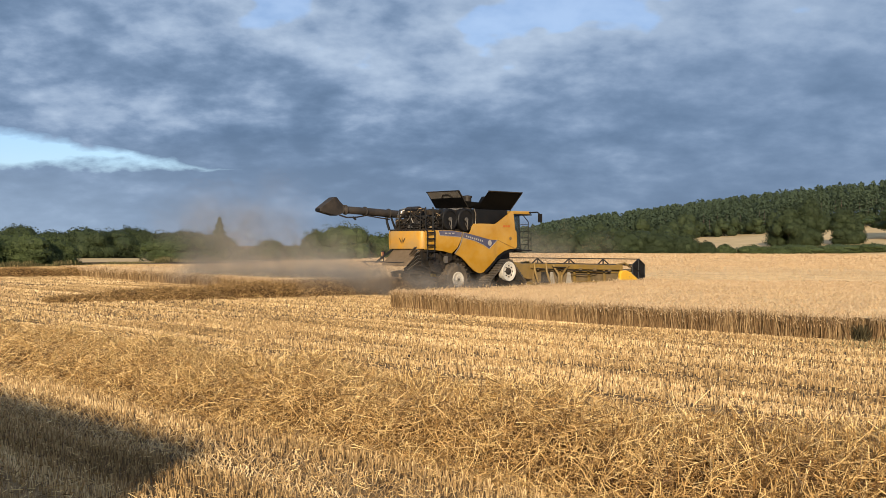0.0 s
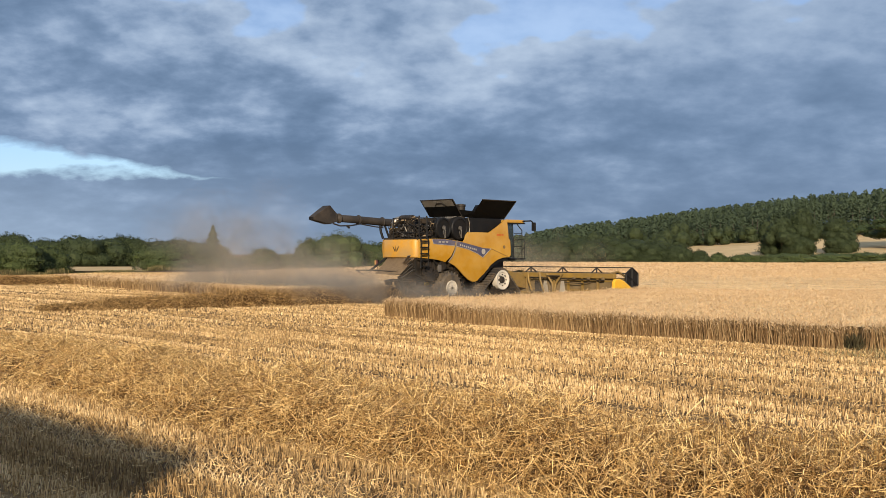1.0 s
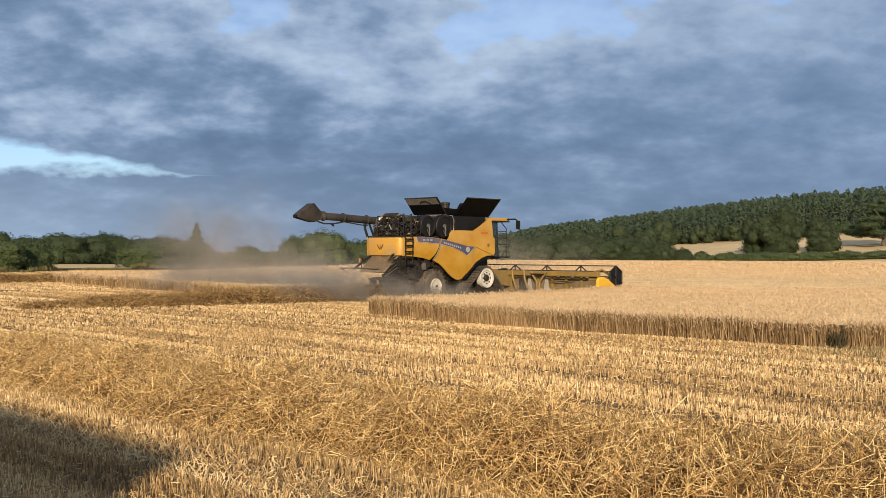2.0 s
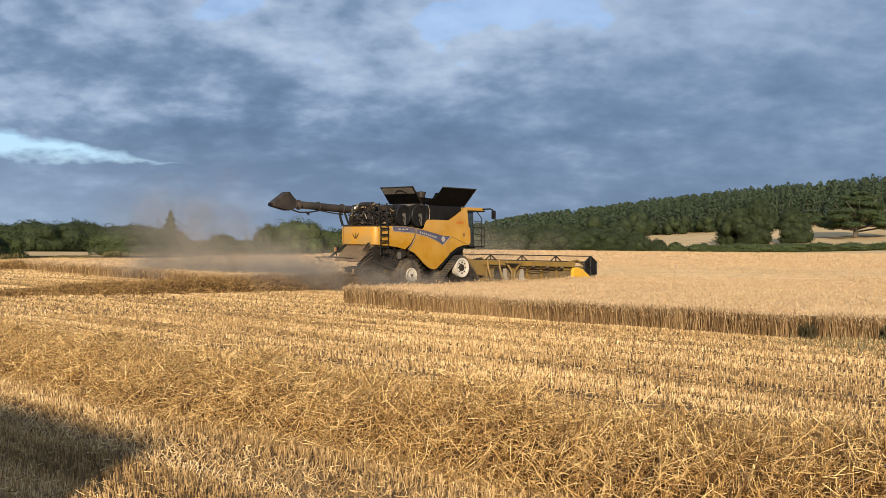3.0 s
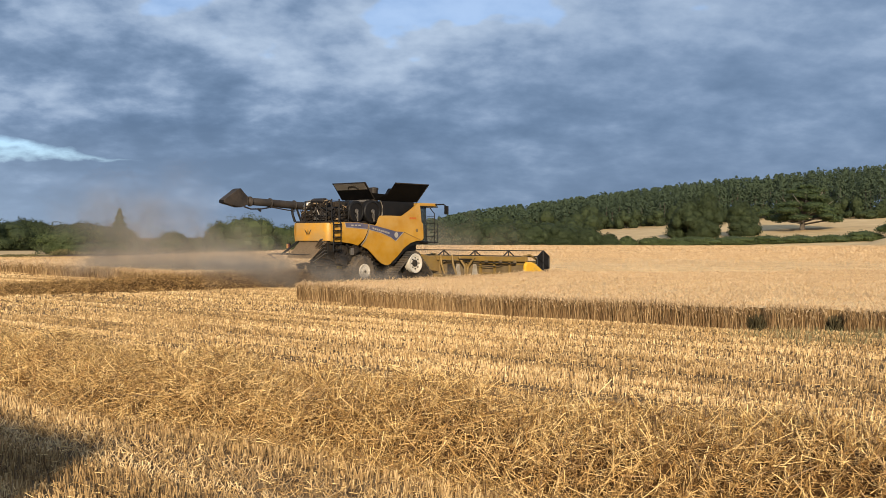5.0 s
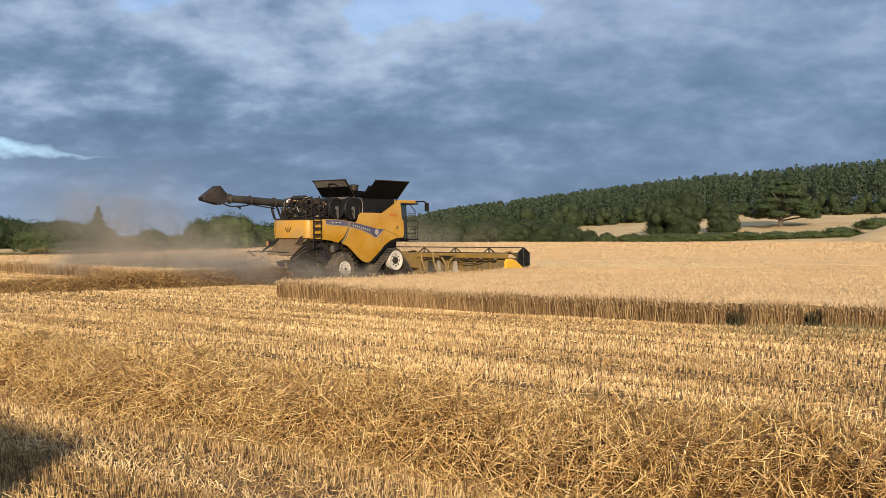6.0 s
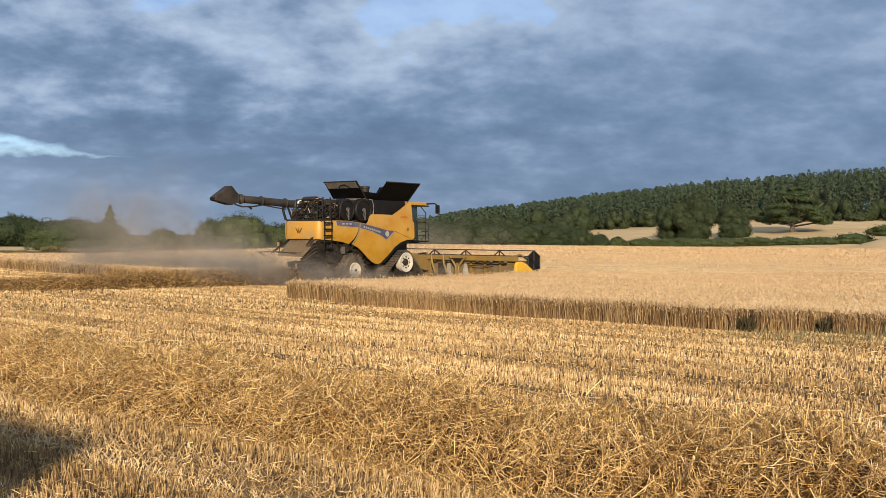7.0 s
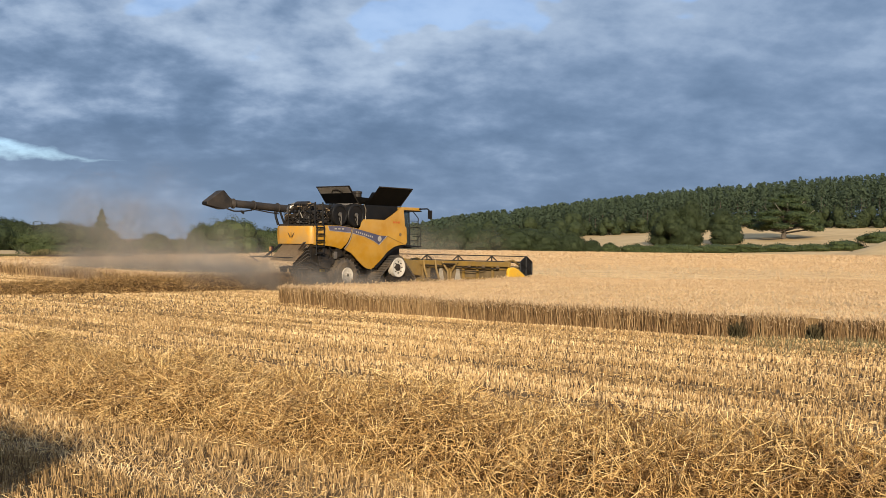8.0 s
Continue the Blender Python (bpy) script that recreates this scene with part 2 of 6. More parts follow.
def glass_material():
    m = bpy.data.materials.new("tinted_cab_glass")
    m.use_nodes = True
    b = m.node_tree.nodes["Principled BSDF"]
    b.inputs["Base Color"].default_value = (0.22, 0.28, 0.29, 1)
    b.inputs["Roughness"].default_value, b.inputs["Transmission Weight"].default_value, b.inputs["IOR"].default_value = 0.04, 0.9, 1.45
    return m


def dust_material():
    m = bpy.data.materials.new("floating_dust")
    m.use_nodes = True
    nt = m.node_tree
    nt.nodes.clear()
    out, d, t, mx = (nt.nodes.new(k) for k in ("ShaderNodeOutputMaterial", "ShaderNodeBsdfDiffuse", "ShaderNodeBsdfTransparent", "ShaderNodeMixShader"))
    tr, half = nt.nodes.new("ShaderNodeBsdfTranslucent"), nt.nodes.new("ShaderNodeMixShader")
    for n in (d, tr):
        n.inputs[0].default_value = (0.41, 0.36, 0.30, 1)
    half.inputs[0].default_value = 0.5
    nt.links.new(d.outputs[0], half.inputs[1])
    nt.links.new(tr.outputs[0], half.inputs[2])
    at, den = nt.nodes.new("ShaderNodeAttribute"), nt.nodes.new("ShaderNodeMath")
    at.attribute_name = "thickness"
    den.operation, den.inputs[1].default_value = "MULTIPLY", 0.062
    nt.links.new(at.outputs["Fac"], den.inputs[0])
    nt.links.new(den.outputs[0], mx.inputs[0])
    nt.links.new(t.outputs[0], mx.inputs[1])
    nt.links.new(half.outputs[0], mx.inputs[2])
    nt.links.new(mx.outputs[0], out.inputs[0])
    return m


M["glass"], M["dust"] = glass_material(), dust_material()
rng = np.random.default_rng(7)


# ---- mesh helpers ----
def obj(name, me, mat, parent=None, label="", smooth=False):
    ob = new(name, me)
    me.materials.append(mat)
    if smooth:
        me.polygons.foreach_set("use_smooth", [True] * len(me.polygons))
    if parent:
        ob.parent = parent
    if label:
        ob["label"] = label
    return ob


def part(name, bm, mat, parent=None, label="", smooth=False):
    me = bpy.data.meshes.new(name)
    bm.normal_update()
    bm.to_mesh(me)
    bm.free()
    return obj(name, me, mat, parent, label, smooth)


def quads_mesh(name, V):
    """A mesh of loose quads; V has the shape (n, 4, 3)."""
    n = len(V)
    me = bpy.data.meshes.new(name)
    me.vertices.add(4 * n)
    me.vertices.foreach_set("co", np.ascontiguousarray(V, dtype=np.float32).ravel())
    me.loops.add(4 * n)
    me.loops.foreach_set("vertex_index", np.arange(4 * n, dtype=np.int32))
    me.polygons.add(n)
    me.polygons.foreach_set("loop_start", np.arange(0, 4 * n, 4, dtype=np.int32))
    me.update(calc_edges=True)
    me.validate()
    return me


def grid_mesh(name, P):
    """A mesh sheet from a grid of points; P has the shape (rows, columns, 3)."""
    r, c = P.shape[:2]
    i = np.arange(r * c).reshape(r, c)
    f = np.stack([i[:-1, :-1], i[:-1, 1:], i[1:, 1:], i[1:, :-1]], -1).reshape(-1, 4)
    me = bpy.data.meshes.new(name)
    me.from_pydata(P.reshape(-1, 3).tolist(), [], f.tolist())
    me.update()
    return me


def box(bm, x0, x1, y0, y1, z0, z1, bev=0.0, m=None):
    g = bmesh.ops.create_cube(bm, size=1.0)
    bmesh.ops.scale(bm, vec=(x1 - x0, y1 - y0, z1 - z0), verts=g["verts"])
    bmesh.ops.translate(bm, vec=((x0 + x1) / 2, (y0 + y1) / 2, (z0 + z1) / 2), verts=g["verts"])
    verts = g["verts"]
    if bev:
        edges = list({e for v in verts for e in v.link_edges})
        res = bmesh.ops.bevel(bm, geom=edges, offset=bev, segments=2, affect="EDGES", profile=0.6)
        verts = list({v for f in res["faces"] for v in f.verts} | {v for v in verts if v.is_valid})
    if m is not None:
        bmesh.ops.transform(bm, matrix=m, verts=verts)
    return bm


def tube(bm, points, r, seg=8, r_end=None):
    """A round bar along the points."""
    pts = [Vector(p) for p in points]
    rings = []
    for k, p in enumerate(pts):
        d = (pts[min(k + 1, len(pts) - 1)] - pts[max(k - 1, 0)]).normalized()
        q = d.to_track_quat("Z", "Y")
        rr = r if r_end is None else r + (r_end - r) * k / (len(pts) - 1)
        rings.append([bm.verts.new(p + q @ Vector((rr * math.cos(a), rr * math.sin(a), 0))) for a in (2 * math.pi * j / seg for j in range(seg))])
    for a, b in zip(rings, rings[1:]):
        for j in range(seg):
            bm.faces.new((a[j], a[(j + 1) % seg], b[(j + 1) % seg], b[j]))
    bm.faces.new(rings[0][::-1])
    bm.faces.new(rings[-1])
    return bm


def lathe(bm, profile, centre, axis="Y", seg=32):
    """A turned form: profile of (radius, along the axis)."""
    c = Vector(centre)
    rings = []
    for r, h in profile:
        ring = []
        for j in range(seg):
            a = 2 * math.pi * j / seg
            v = {"Y": (r * math.cos(a), h, r * math.sin(a)), "X": (h, r * math.cos(a), r * math.sin(a)), "Z": (r * math.cos(a), r * math.sin(a), h)}[axis]
            ring.append(bm.verts.new(c + Vector(v)))
        rings.append(ring)
    for a, b in zip(rings, rings[1:]):
        for j in range(seg):
            bm.faces.new((a[j], a[(j + 1) % seg], b[(j + 1) % seg], b[j]))
    bm.faces.new(rings[0])
    bm.faces.new(rings[-1][::-1])
    bmesh.ops.recalc_face_normals(bm, faces=bm.faces)
    return bm


def plate(bm, outline, y, thick, slope=0.0, x0=0.0, bev=0.0):
    """A panel cut to an outline in x and z, standing at y (which runs with x by the slope), with thickness and bevelled rim."""
    lo = [bm.verts.new((x, y + slope * (x - x0), z)) for x, z in outline]
    face = bm.faces.new(lo)
    res = bmesh.ops.extrude_face_region(bm, geom=[face])
    top = [v for v in res["geom"] if isinstance(v, bmesh.types.BMVert)]
    bmesh.ops.translate(bm, vec=(0, thick, 0), verts=top)
    bmesh.ops.recalc_face_normals(bm, faces=bm.faces)
    if bev:
        edges = [e for e in bm.edges if all(len(f.verts) > 4 or True for f in e.link_faces) and any(len(f.verts) == len(outline) for f in e.link_faces)]
        bmesh.ops.bevel(bm, geom=edges, offset=bev, segments=2, affect="EDGES", profile=0.5, clamp_overlap=True)
    return bm


def empty(name, m):
    ob = new(name)
    ob.matrix_world = m
    return ob


# ---- the land ----
HEAD = radians(45.0)                       # the way the harvester drives
U, LEFT = np.array([math.cos(HEAD), math.sin(HEAD)]), np.array([-math.sin(HEAD), math.cos(HEAD)])
ROW, ACROSS = np.array([0.695, -0.719]), np.array([0.719, 0.695])      # along and across the headland rows
HARV = np.array([1.90, 51.11])             # under the middle of the front axle


def land(x, y):
    """Height of the ground: level near by, a hill beyond the far hedge towards the east."""
    x, y = np.asarray(x, float), np.asarray(y, float)
    d = np.hypot(x, y)
    hill = np.maximum(0, d - 232) * 0.0437 * np.clip((x - 15) / 105, 0, 1.28)
    hill = np.minimum(hill, 16)
    bearing = np.degrees(np.arctan2(x, y))
    s1, s2 = np.clip((bearing - 26.0) / 4.5, 0, 1), np.clip((d - 221) / 22, 0, 1)
    bank = 5.0 * s1 * s1 * (3 - 2 * s1) * s2 * s2 * (3 - 2 * s2)            # stubble bank at the eastern end
    return np.maximum(hill, bank) + 0.05 * np.sin(x * 0.05 + 1) * np.clip((d - 60) / 60, 0, 1)


def ground_sheet():
    xs = np.concatenate([np.linspace(-2600, -160, 14), np.linspace(-150, 300, 130), np.linspace(310, 2600, 14)])
    ys = np.concatenate([np.linspace(-2600, -60, 12), np.linspace(-50, 620, 170), np.linspace(640, 3200, 14)])
    X, Y = np.meshgrid(xs, ys)
    P = np.stack([X, Y, land(X, Y)], -1)
    return tagged(obj("ground", grid_mesh("ground", P), M["soil"], smooth=True), "dry straw-strewn soil of a harvested field", "ground", kind="structure")


ground = ground_sheet()


def blades(pos, height, width, lean, z0=0.0, taper=0.7):
    """Loose upright blades, turned at random about the vertical."""
    n = len(pos)
    a = rng.uniform(0, 2 * math.pi, n)
    side = np.stack([np.cos(a), np.sin(a), np.zeros(n)], 1) * (width / 2)[:, None]
    tip = np.stack([rng.normal(0, 1, n) * lean, rng.normal(0, 1, n) * lean, np.ones(n)], 1) * height[:, None]
    base = np.concatenate([pos, np.full((n, 1), z0)], 1)
    return np.stack([base - side, base + side, base + tip + side * taper, base + tip - side * taper], 1)


def sticks(pos3, length, width, tilt, lay=None):
    """Loose straws lying about: position, length, width, spread of their slope; lay: a direction that most keep to, and its spread."""
    n = len(pos3)
    a, s = rng.uniform(0, 2 * math.pi, n), rng.normal(0, tilt, n)
    if lay:
        most = rng.uniform(size=n) < 0.7
        a = np.where(most, rng.normal(lay[0], lay[1], n), a)
    d = np.stack([np.cos(a) * np.cos(s), np.sin(a) * np.cos(s), np.sin(s)], 1)
    o = np.cross(d, rng.normal(size=(n, 3)))
    o /= np.linalg.norm(o, axis=1)[:, None]
    d, o = d * (length / 2)[:, None], o * (width / 2)[:, None]
    return np.stack([pos3 - d - o, pos3 + d - o, pos3 + d + o, pos3 - d + o], 1)


def ragged(v, seed, scale):
    """Smooth one-dimensional unevenness from -1 to 1."""
    r = np.random.default_rng(seed)
    out = np.zeros_like(v, dtype=float)
    for k in range(5):
        out += np.sin(v * scale * 1.9 ** k + r.uniform(0, 6.28)) / 1.7 ** k
    return out / 2.2


# the crop's edge towards the headland, as stations along it
EDGE = np.array([(-62.0, 128.0), (-24.8, 73.8), (-14.7, 59.6), (-7.9, 50.1), (-1.6, 37.2), (1.9, 31.9), (4.8, 28.4), (7.4, 26.1), (9.6, 24.3), (11.3, 23.5), (14.4, 22.0), (23.0, 17.2), (40.0, 7.0)])
GAPS = ((9.70, 24.36), (11.28, 23.62))     # trodden gaps in the crop's face
CUT_HALF = 6.85                            # half the width that the harvester cuts


def to_harv(x, y):
    dx, dy = x - HARV[0], y - HARV[1]
    return dx * U[0] + dy * U[1], dx * LEFT[0] + dy * LEFT[1]


def edge_depth(x, y):
    """How far a place lies beyond the crop's edge (positive: in the crop)."""
    best, out = np.full(np.shape(x), 1e9), np.zeros(np.shape(x))
    for a, b in zip(EDGE, EDGE[1:]):
        ab = b - a
        t = np.clip(((x - a[0]) * ab[0] + (y - a[1]) * ab[1]) / (ab @ ab), 0, 1)
        px, py = x - a[0] - t * ab[0], y - a[1] - t * ab[1]
        d = np.hypot(px, py)
        s = np.sign(ab[0] * py - ab[1] * px)
        near = d < best
        best, out = np.where(near, d, best), np.where(near, s * d, out)
    return out


def standing(x, y):
    """Depth into the standing crop; the strip behind the harvester's cutter bar is gone."""
    along, across = to_harv(x, y)
    strip = np.maximum(np.abs(across) - CUT_HALF, along - 4.6)
    depth = np.minimum(edge_depth(x, y), strip)
    d, bearing = np.hypot(x, y), np.degrees(np.arctan2(x, y))
    end = np.interp(bearing, (-20, -13, -9.5, -4, 0, 2.6, 30), (86, 92, 107, 130, 165, 205, 222))     # the crop's far side
    depth = np.minimum(depth, np.minimum(end - d, np.radians(bearing + 19.4) * d))
    for gx, gy in GAPS:
        depth = np.minimum(depth, np.hypot(x - gx, y - gy) - 0.26)
    return depth


CROP = 0.61


def crop_top(x, y, rough=1.0):
    bumpy = 0.035 * np.sin(x * 1.3 + 0.4 * y) * np.sin(y * 1.1 - 0.3 * x) + 0.03 * np.sin(x * 0.35 + y * 0.22 + 1.0)
    return CROP + rough * bumpy


def wheat_field():
    """Standing wheat: a closed body with a top and a face, ears and stalks standing in and out of it."""
    far = 222.0
    # top sheet in three grains, near to far, cut to the crop's outline
    def sheet(x0, x1, y0, y1, step, lo, hi):
        xs, ys = np.arange(x0, x1 + step, step), np.arange(y0, y1 + step, step)
        X, Y = np.meshgrid(xs, ys)
        Z = crop_top(X, Y) - 0.07 + land(X, Y)
        Z += rng.uniform(-0.03, 0.03, X.shape)
        keep = (standing(X, Y) > 0.12) & (np.hypot(X, Y) < far)
        i = np.arange(X.size).reshape(X.shape)
        q = np.stack([i[:-1, :-1], i[:-1, 1:], i[1:, 1:], i[1:, :-1]], -1).reshape(-1, 4)
        cy = (Y[:-1, :-1] + step / 2).ravel()
        ok = keep.ravel()[q].all(1) & (cy >= lo) & (cy < hi)
        return np.stack([X, Y, Z], -1).reshape(-1, 3), q[ok]
    verts, faces, base = [], [], 0
    for args in ((-40, 40, 8, 76, 0.25, 8, 60.1), (-62, 90, 59, 226, 1.0, 60.0, 400)):
        v, f = sheet(*args)
        used, inv = np.unique(f, return_inverse=True)
        verts.append(v[used])
        faces.append(inv.reshape(-1, 4) + base)
        base += len(used)
    V, Fc = np.concatenate(verts), np.concatenate(faces)
    me = bpy.data.meshes.new("wheat_field")
    # skirt: border edges drop to the ground, coloured dark as the shade between stalks
    e = np.concatenate([Fc[:, [0, 1]], Fc[:, [1, 2]], Fc[:, [2, 3]], Fc[:, [3, 0]]])
    key = np.sort(e, 1)
    _, first, count = np.unique(key, axis=0, return_index=True, return_counts=True)
    rim = e[first[count == 1]]
    low = V[rim].copy()
    low[:, :, 2] = land(low[:, :, 0], low[:, :, 1]) - 0.01
    n0 = len(V)
    lows = low.reshape(-1, 3)
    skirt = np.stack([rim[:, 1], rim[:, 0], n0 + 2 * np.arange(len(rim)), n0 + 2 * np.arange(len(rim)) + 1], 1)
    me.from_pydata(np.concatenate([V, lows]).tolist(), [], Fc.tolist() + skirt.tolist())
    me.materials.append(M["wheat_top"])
    me.materials.append(M["wheat_gap_shade"])
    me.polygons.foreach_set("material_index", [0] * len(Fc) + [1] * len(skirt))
    field = tagged(new("wheat_field", me), "ripe golden standing wheat, uncut, behind a sharp cut edge", "wheat", kind="stuff")

    # stalks of the cut face and ears over the near part
    segs = []
    for a, b in zip(EDGE, EDGE[1:]):
        n = int(np.linalg.norm(b - a) * 420)
        t = rng.uniform(0, 1, n)[:, None]
        p = a + (b - a) * t
        nrm = np.array([-(b - a)[1], (b - a)[0]]) / np.linalg.norm(b - a)
        p = p + nrm * (rng.exponential(0.14, n)[:, None] + 0.05 * ragged(p[:, 0], 3, 2.5)[:, None])
        segs.append(p)
    for s in (-1, 1):                      # faces along the strip that the harvester has cut
        n = int(30 * 320)
        p = HARV + U * rng.uniform(-19, 4.6, n)[:, None] + LEFT * (s * (CUT_HALF + rng.exponential(0.12, n)))[:, None]
        segs.append(p[edge_depth(p[:, 0], p[:, 1]) > -0.05])
    n = 12.6 * 250
    p = HARV + U * (4.6 + rng.exponential(0.15, int(n)))[:, None] + LEFT * rng.uniform(-CUT_HALF, CUT_HALF, int(n))[:, None]
    segs.append(p)
    P = np.concatenate(segs)
    al, ac = to_harv(P[:, 0], P[:, 1])
    P = P[~((np.abs(ac) < CUT_HALF - 0.02) & (al < 4.55)) & (standing(P[:, 0], P[:, 1]) > -0.3)]
    # two trodden gaps in the face
    for gx, gy in GAPS:
        P = P[(np.hypot(P[:, 0] - gx, P[:, 1] - gy) > 0.20 + 0.06 * rng.uniform(size=len(P))) | (rng.uniform(size=len(P)) < 0.03)]
    h = crop_top(P[:, 0], P[:, 1]) + rng.normal(-0.03, 0.06, len(P))
    dist = np.hypot(P[:, 0], P[:, 1])
    stalk = blades(P, h - 0.05, 0.005 + 0.0003 * dist, 0.11)
    ear_base = (stalk[:, 2] + stalk[:, 3]) / 2
    obj_st = tagged(obj("wheat_stalks", quads_mesh("wheat_stalks", stalk), M["wheat_stalk"]), "dense upright wheat stalks along the cut edge", "wheat", kind="stuff")
    # ears: over the face and scattered on the top, thinning with distance
    nod = ear_base[rng.uniform(size=len(ear_base)) < 0.45]
    hang = rng.uniform(0, 1, len(nod))      # ears that hang out over the face
    nod = nod + np.stack([0.03 * hang, -0.14 * hang, -0.16 * hang ** 2], 1)
    tops = [ear_base[rng.uniform(size=len(ear_base)) < 0.6], nod]
    for n, y0, y1, x0, x1 in ((200000, 14, 50, -12, 26), (130000, 40, 110, -45, 50), (80000, 90, 222, -60, 110)):
        q = np.stack([rng.uniform(x0, x1, n), rng.uniform(y0, y1, n)], 1)
        q = q[(standing(q[:, 0], q[:, 1]) > 0.0) & (np.abs(q[:, 0]) < 0.56 * q[:, 1] + 1)]
        z = crop_top(q[:, 0], q[:, 1]) + land(q[:, 0], q[:, 1]) - 0.06 + rng.uniform(-0.03, 0.05, len(q))
        tops.append(np.concatenate([q, z[:, None]], 1))
    T = np.concatenate(tops)
    d = np.hypot(T[:, 0], T[:, 1])
    E3 = blades(T[:, :2], rng.uniform(0.035, 0.065, len(T)) * np.clip(d / 60, 1, 2.5), 0.006 + 0.00045 * d + 0.0013 * np.maximum(0, d - 70), 0.8, taper=0.6)
    E3[:, :, 2] += T[:, None, 2]
    tagged(obj("wheat_ears", quads_mesh("wheat_ears", E3), M["wheat_head"]), "nodding ripe wheat ears over the crop", "wheat", kind="stuff")


wheat_field()


# swaths of threshed straw: a line of stations with half-width and height
def swath(name, stations, label, straws, straw_len, straw_w, seed, straw="straw"):
    S = np.array(stations)                 # x, y, half-width, height
    t = np.arange(len(S))
    k = np.linspace(0, len(S) - 1, 26 * len(S))
    line = np.stack([np.interp(k, t, S[:, j]) for j in range(4)], 1)
    d = np.gradient(line[:, :2], axis=0)
    d /= np.linalg.norm(d, axis=1)[:, None]
    nrm = np.stack([-d[:, 1], d[:, 0]], 1)
    v = np.linspace(-1, 1, 31)
    run = np.concatenate([[0], np.cumsum(np.linalg.norm(np.diff(line[:, :2], axis=0), axis=1))])
    r = np.random.default_rng(seed)

    def height(run_at, w, hw, hh):
        return hh * np.clip(1 - np.abs(w) ** 2.6, 0, 1) * (1 + 0.30 * ragged(run_at + 1.3 * w, seed, 1.6)) + 0.03 * ragged(run_at * 3 + 4 * w, seed + 1, 1.7) * (1 - w * w)
    A, B = np.meshgrid(run, v, indexing="ij")
    Wd = line[:, 2][:, None] * (1 + 0.12 * ragged(A + 10 * np.sign(B), seed + 2, 0.9))
    Z = height(A, B, Wd, line[:, 3][:, None]) + r.uniform(-0.015, 0.02, A.shape) * (1 - B * B)
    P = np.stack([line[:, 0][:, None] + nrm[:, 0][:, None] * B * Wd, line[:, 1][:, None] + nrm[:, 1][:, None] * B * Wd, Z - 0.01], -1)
    # the core's dark colour gives the shaded gaps between the loose straws
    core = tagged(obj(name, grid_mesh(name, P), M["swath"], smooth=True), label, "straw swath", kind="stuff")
    # straws lying in and on the ridge
    a, w = r.uniform(0, len(run) - 1.001, straws), r.uniform(-1.16, 1.16, straws)
    i = a.astype(int)
    hw, hh = line[i, 2] * (1 + 0.12 * ragged(run[i] + 10 * np.sign(w), seed + 2, 0.9)), line[i, 3]
    z = height(run[i], np.clip(w, -1, 1), hw, hh) + r.exponential(0.042, straws)
    pos = np.stack([line[i, 0] + nrm[i, 0] * w * hw + r.normal(0, 0.03, straws), line[i, 1] + nrm[i, 1] * w * hw + r.normal(0, 0.03, straws), z], 1)
    V = sticks(pos, r.uniform(0.35, 1.0, straws) * straw_len, r.uniform(0.7, 1.3, straws) * straw_w, 0.60, lay=(1.0, 0.55))
    V[:, :, 2] = np.maximum(V[:, :, 2], 0.005)
    obj("straw", quads_mesh("straw", V), M[straw], core)


swath("straw_swath", [(-16.0, 28.4, 1.35, 0.44), (-12.0, 24.6, 1.35, 0.46), (-6.1, 18.65, 1.35, 0.50), (-2.0, 14.4, 1.35, 0.50), (1.6, 10.75, 1.35, 0.50), (5.5, 7.0, 1.35, 0.50), (8.5, 4.2, 1.35, 0.50)],
      "thick golden ridge of loose threshed straw on the stubble", 240000, 0.33, 0.0052, 11)
swath("straw_swath", [(-15.5, 41.0, 0.5, 0.05), (-12.8, 42.7, 1.0, 0.30), (-9.5, 44.2, 1.1, 0.45), (-5.5, 46.4, 1.15, 0.50), (-2.5, 48.6, 1.1, 0.50), (-1.4, 49.4, 0.9, 0.35)],
      "fresh brown straw ridge laid behind the harvester", 50000, 0.28, 0.013, 12, "fresh_shaded_straw")


swath("straw_swath", [(-35.5, 74.0, 0.9, 0.40), (-32.0, 74.5, 1.0, 0.50), (-28.5, 75.5, 1.0, 0.50), (-26.0, 76.5, 0.9, 0.40)],
      "low brown straw ridge beyond the end of the crop", 16000, 0.30, 0.014, 13, "fresh_shaded_straw")


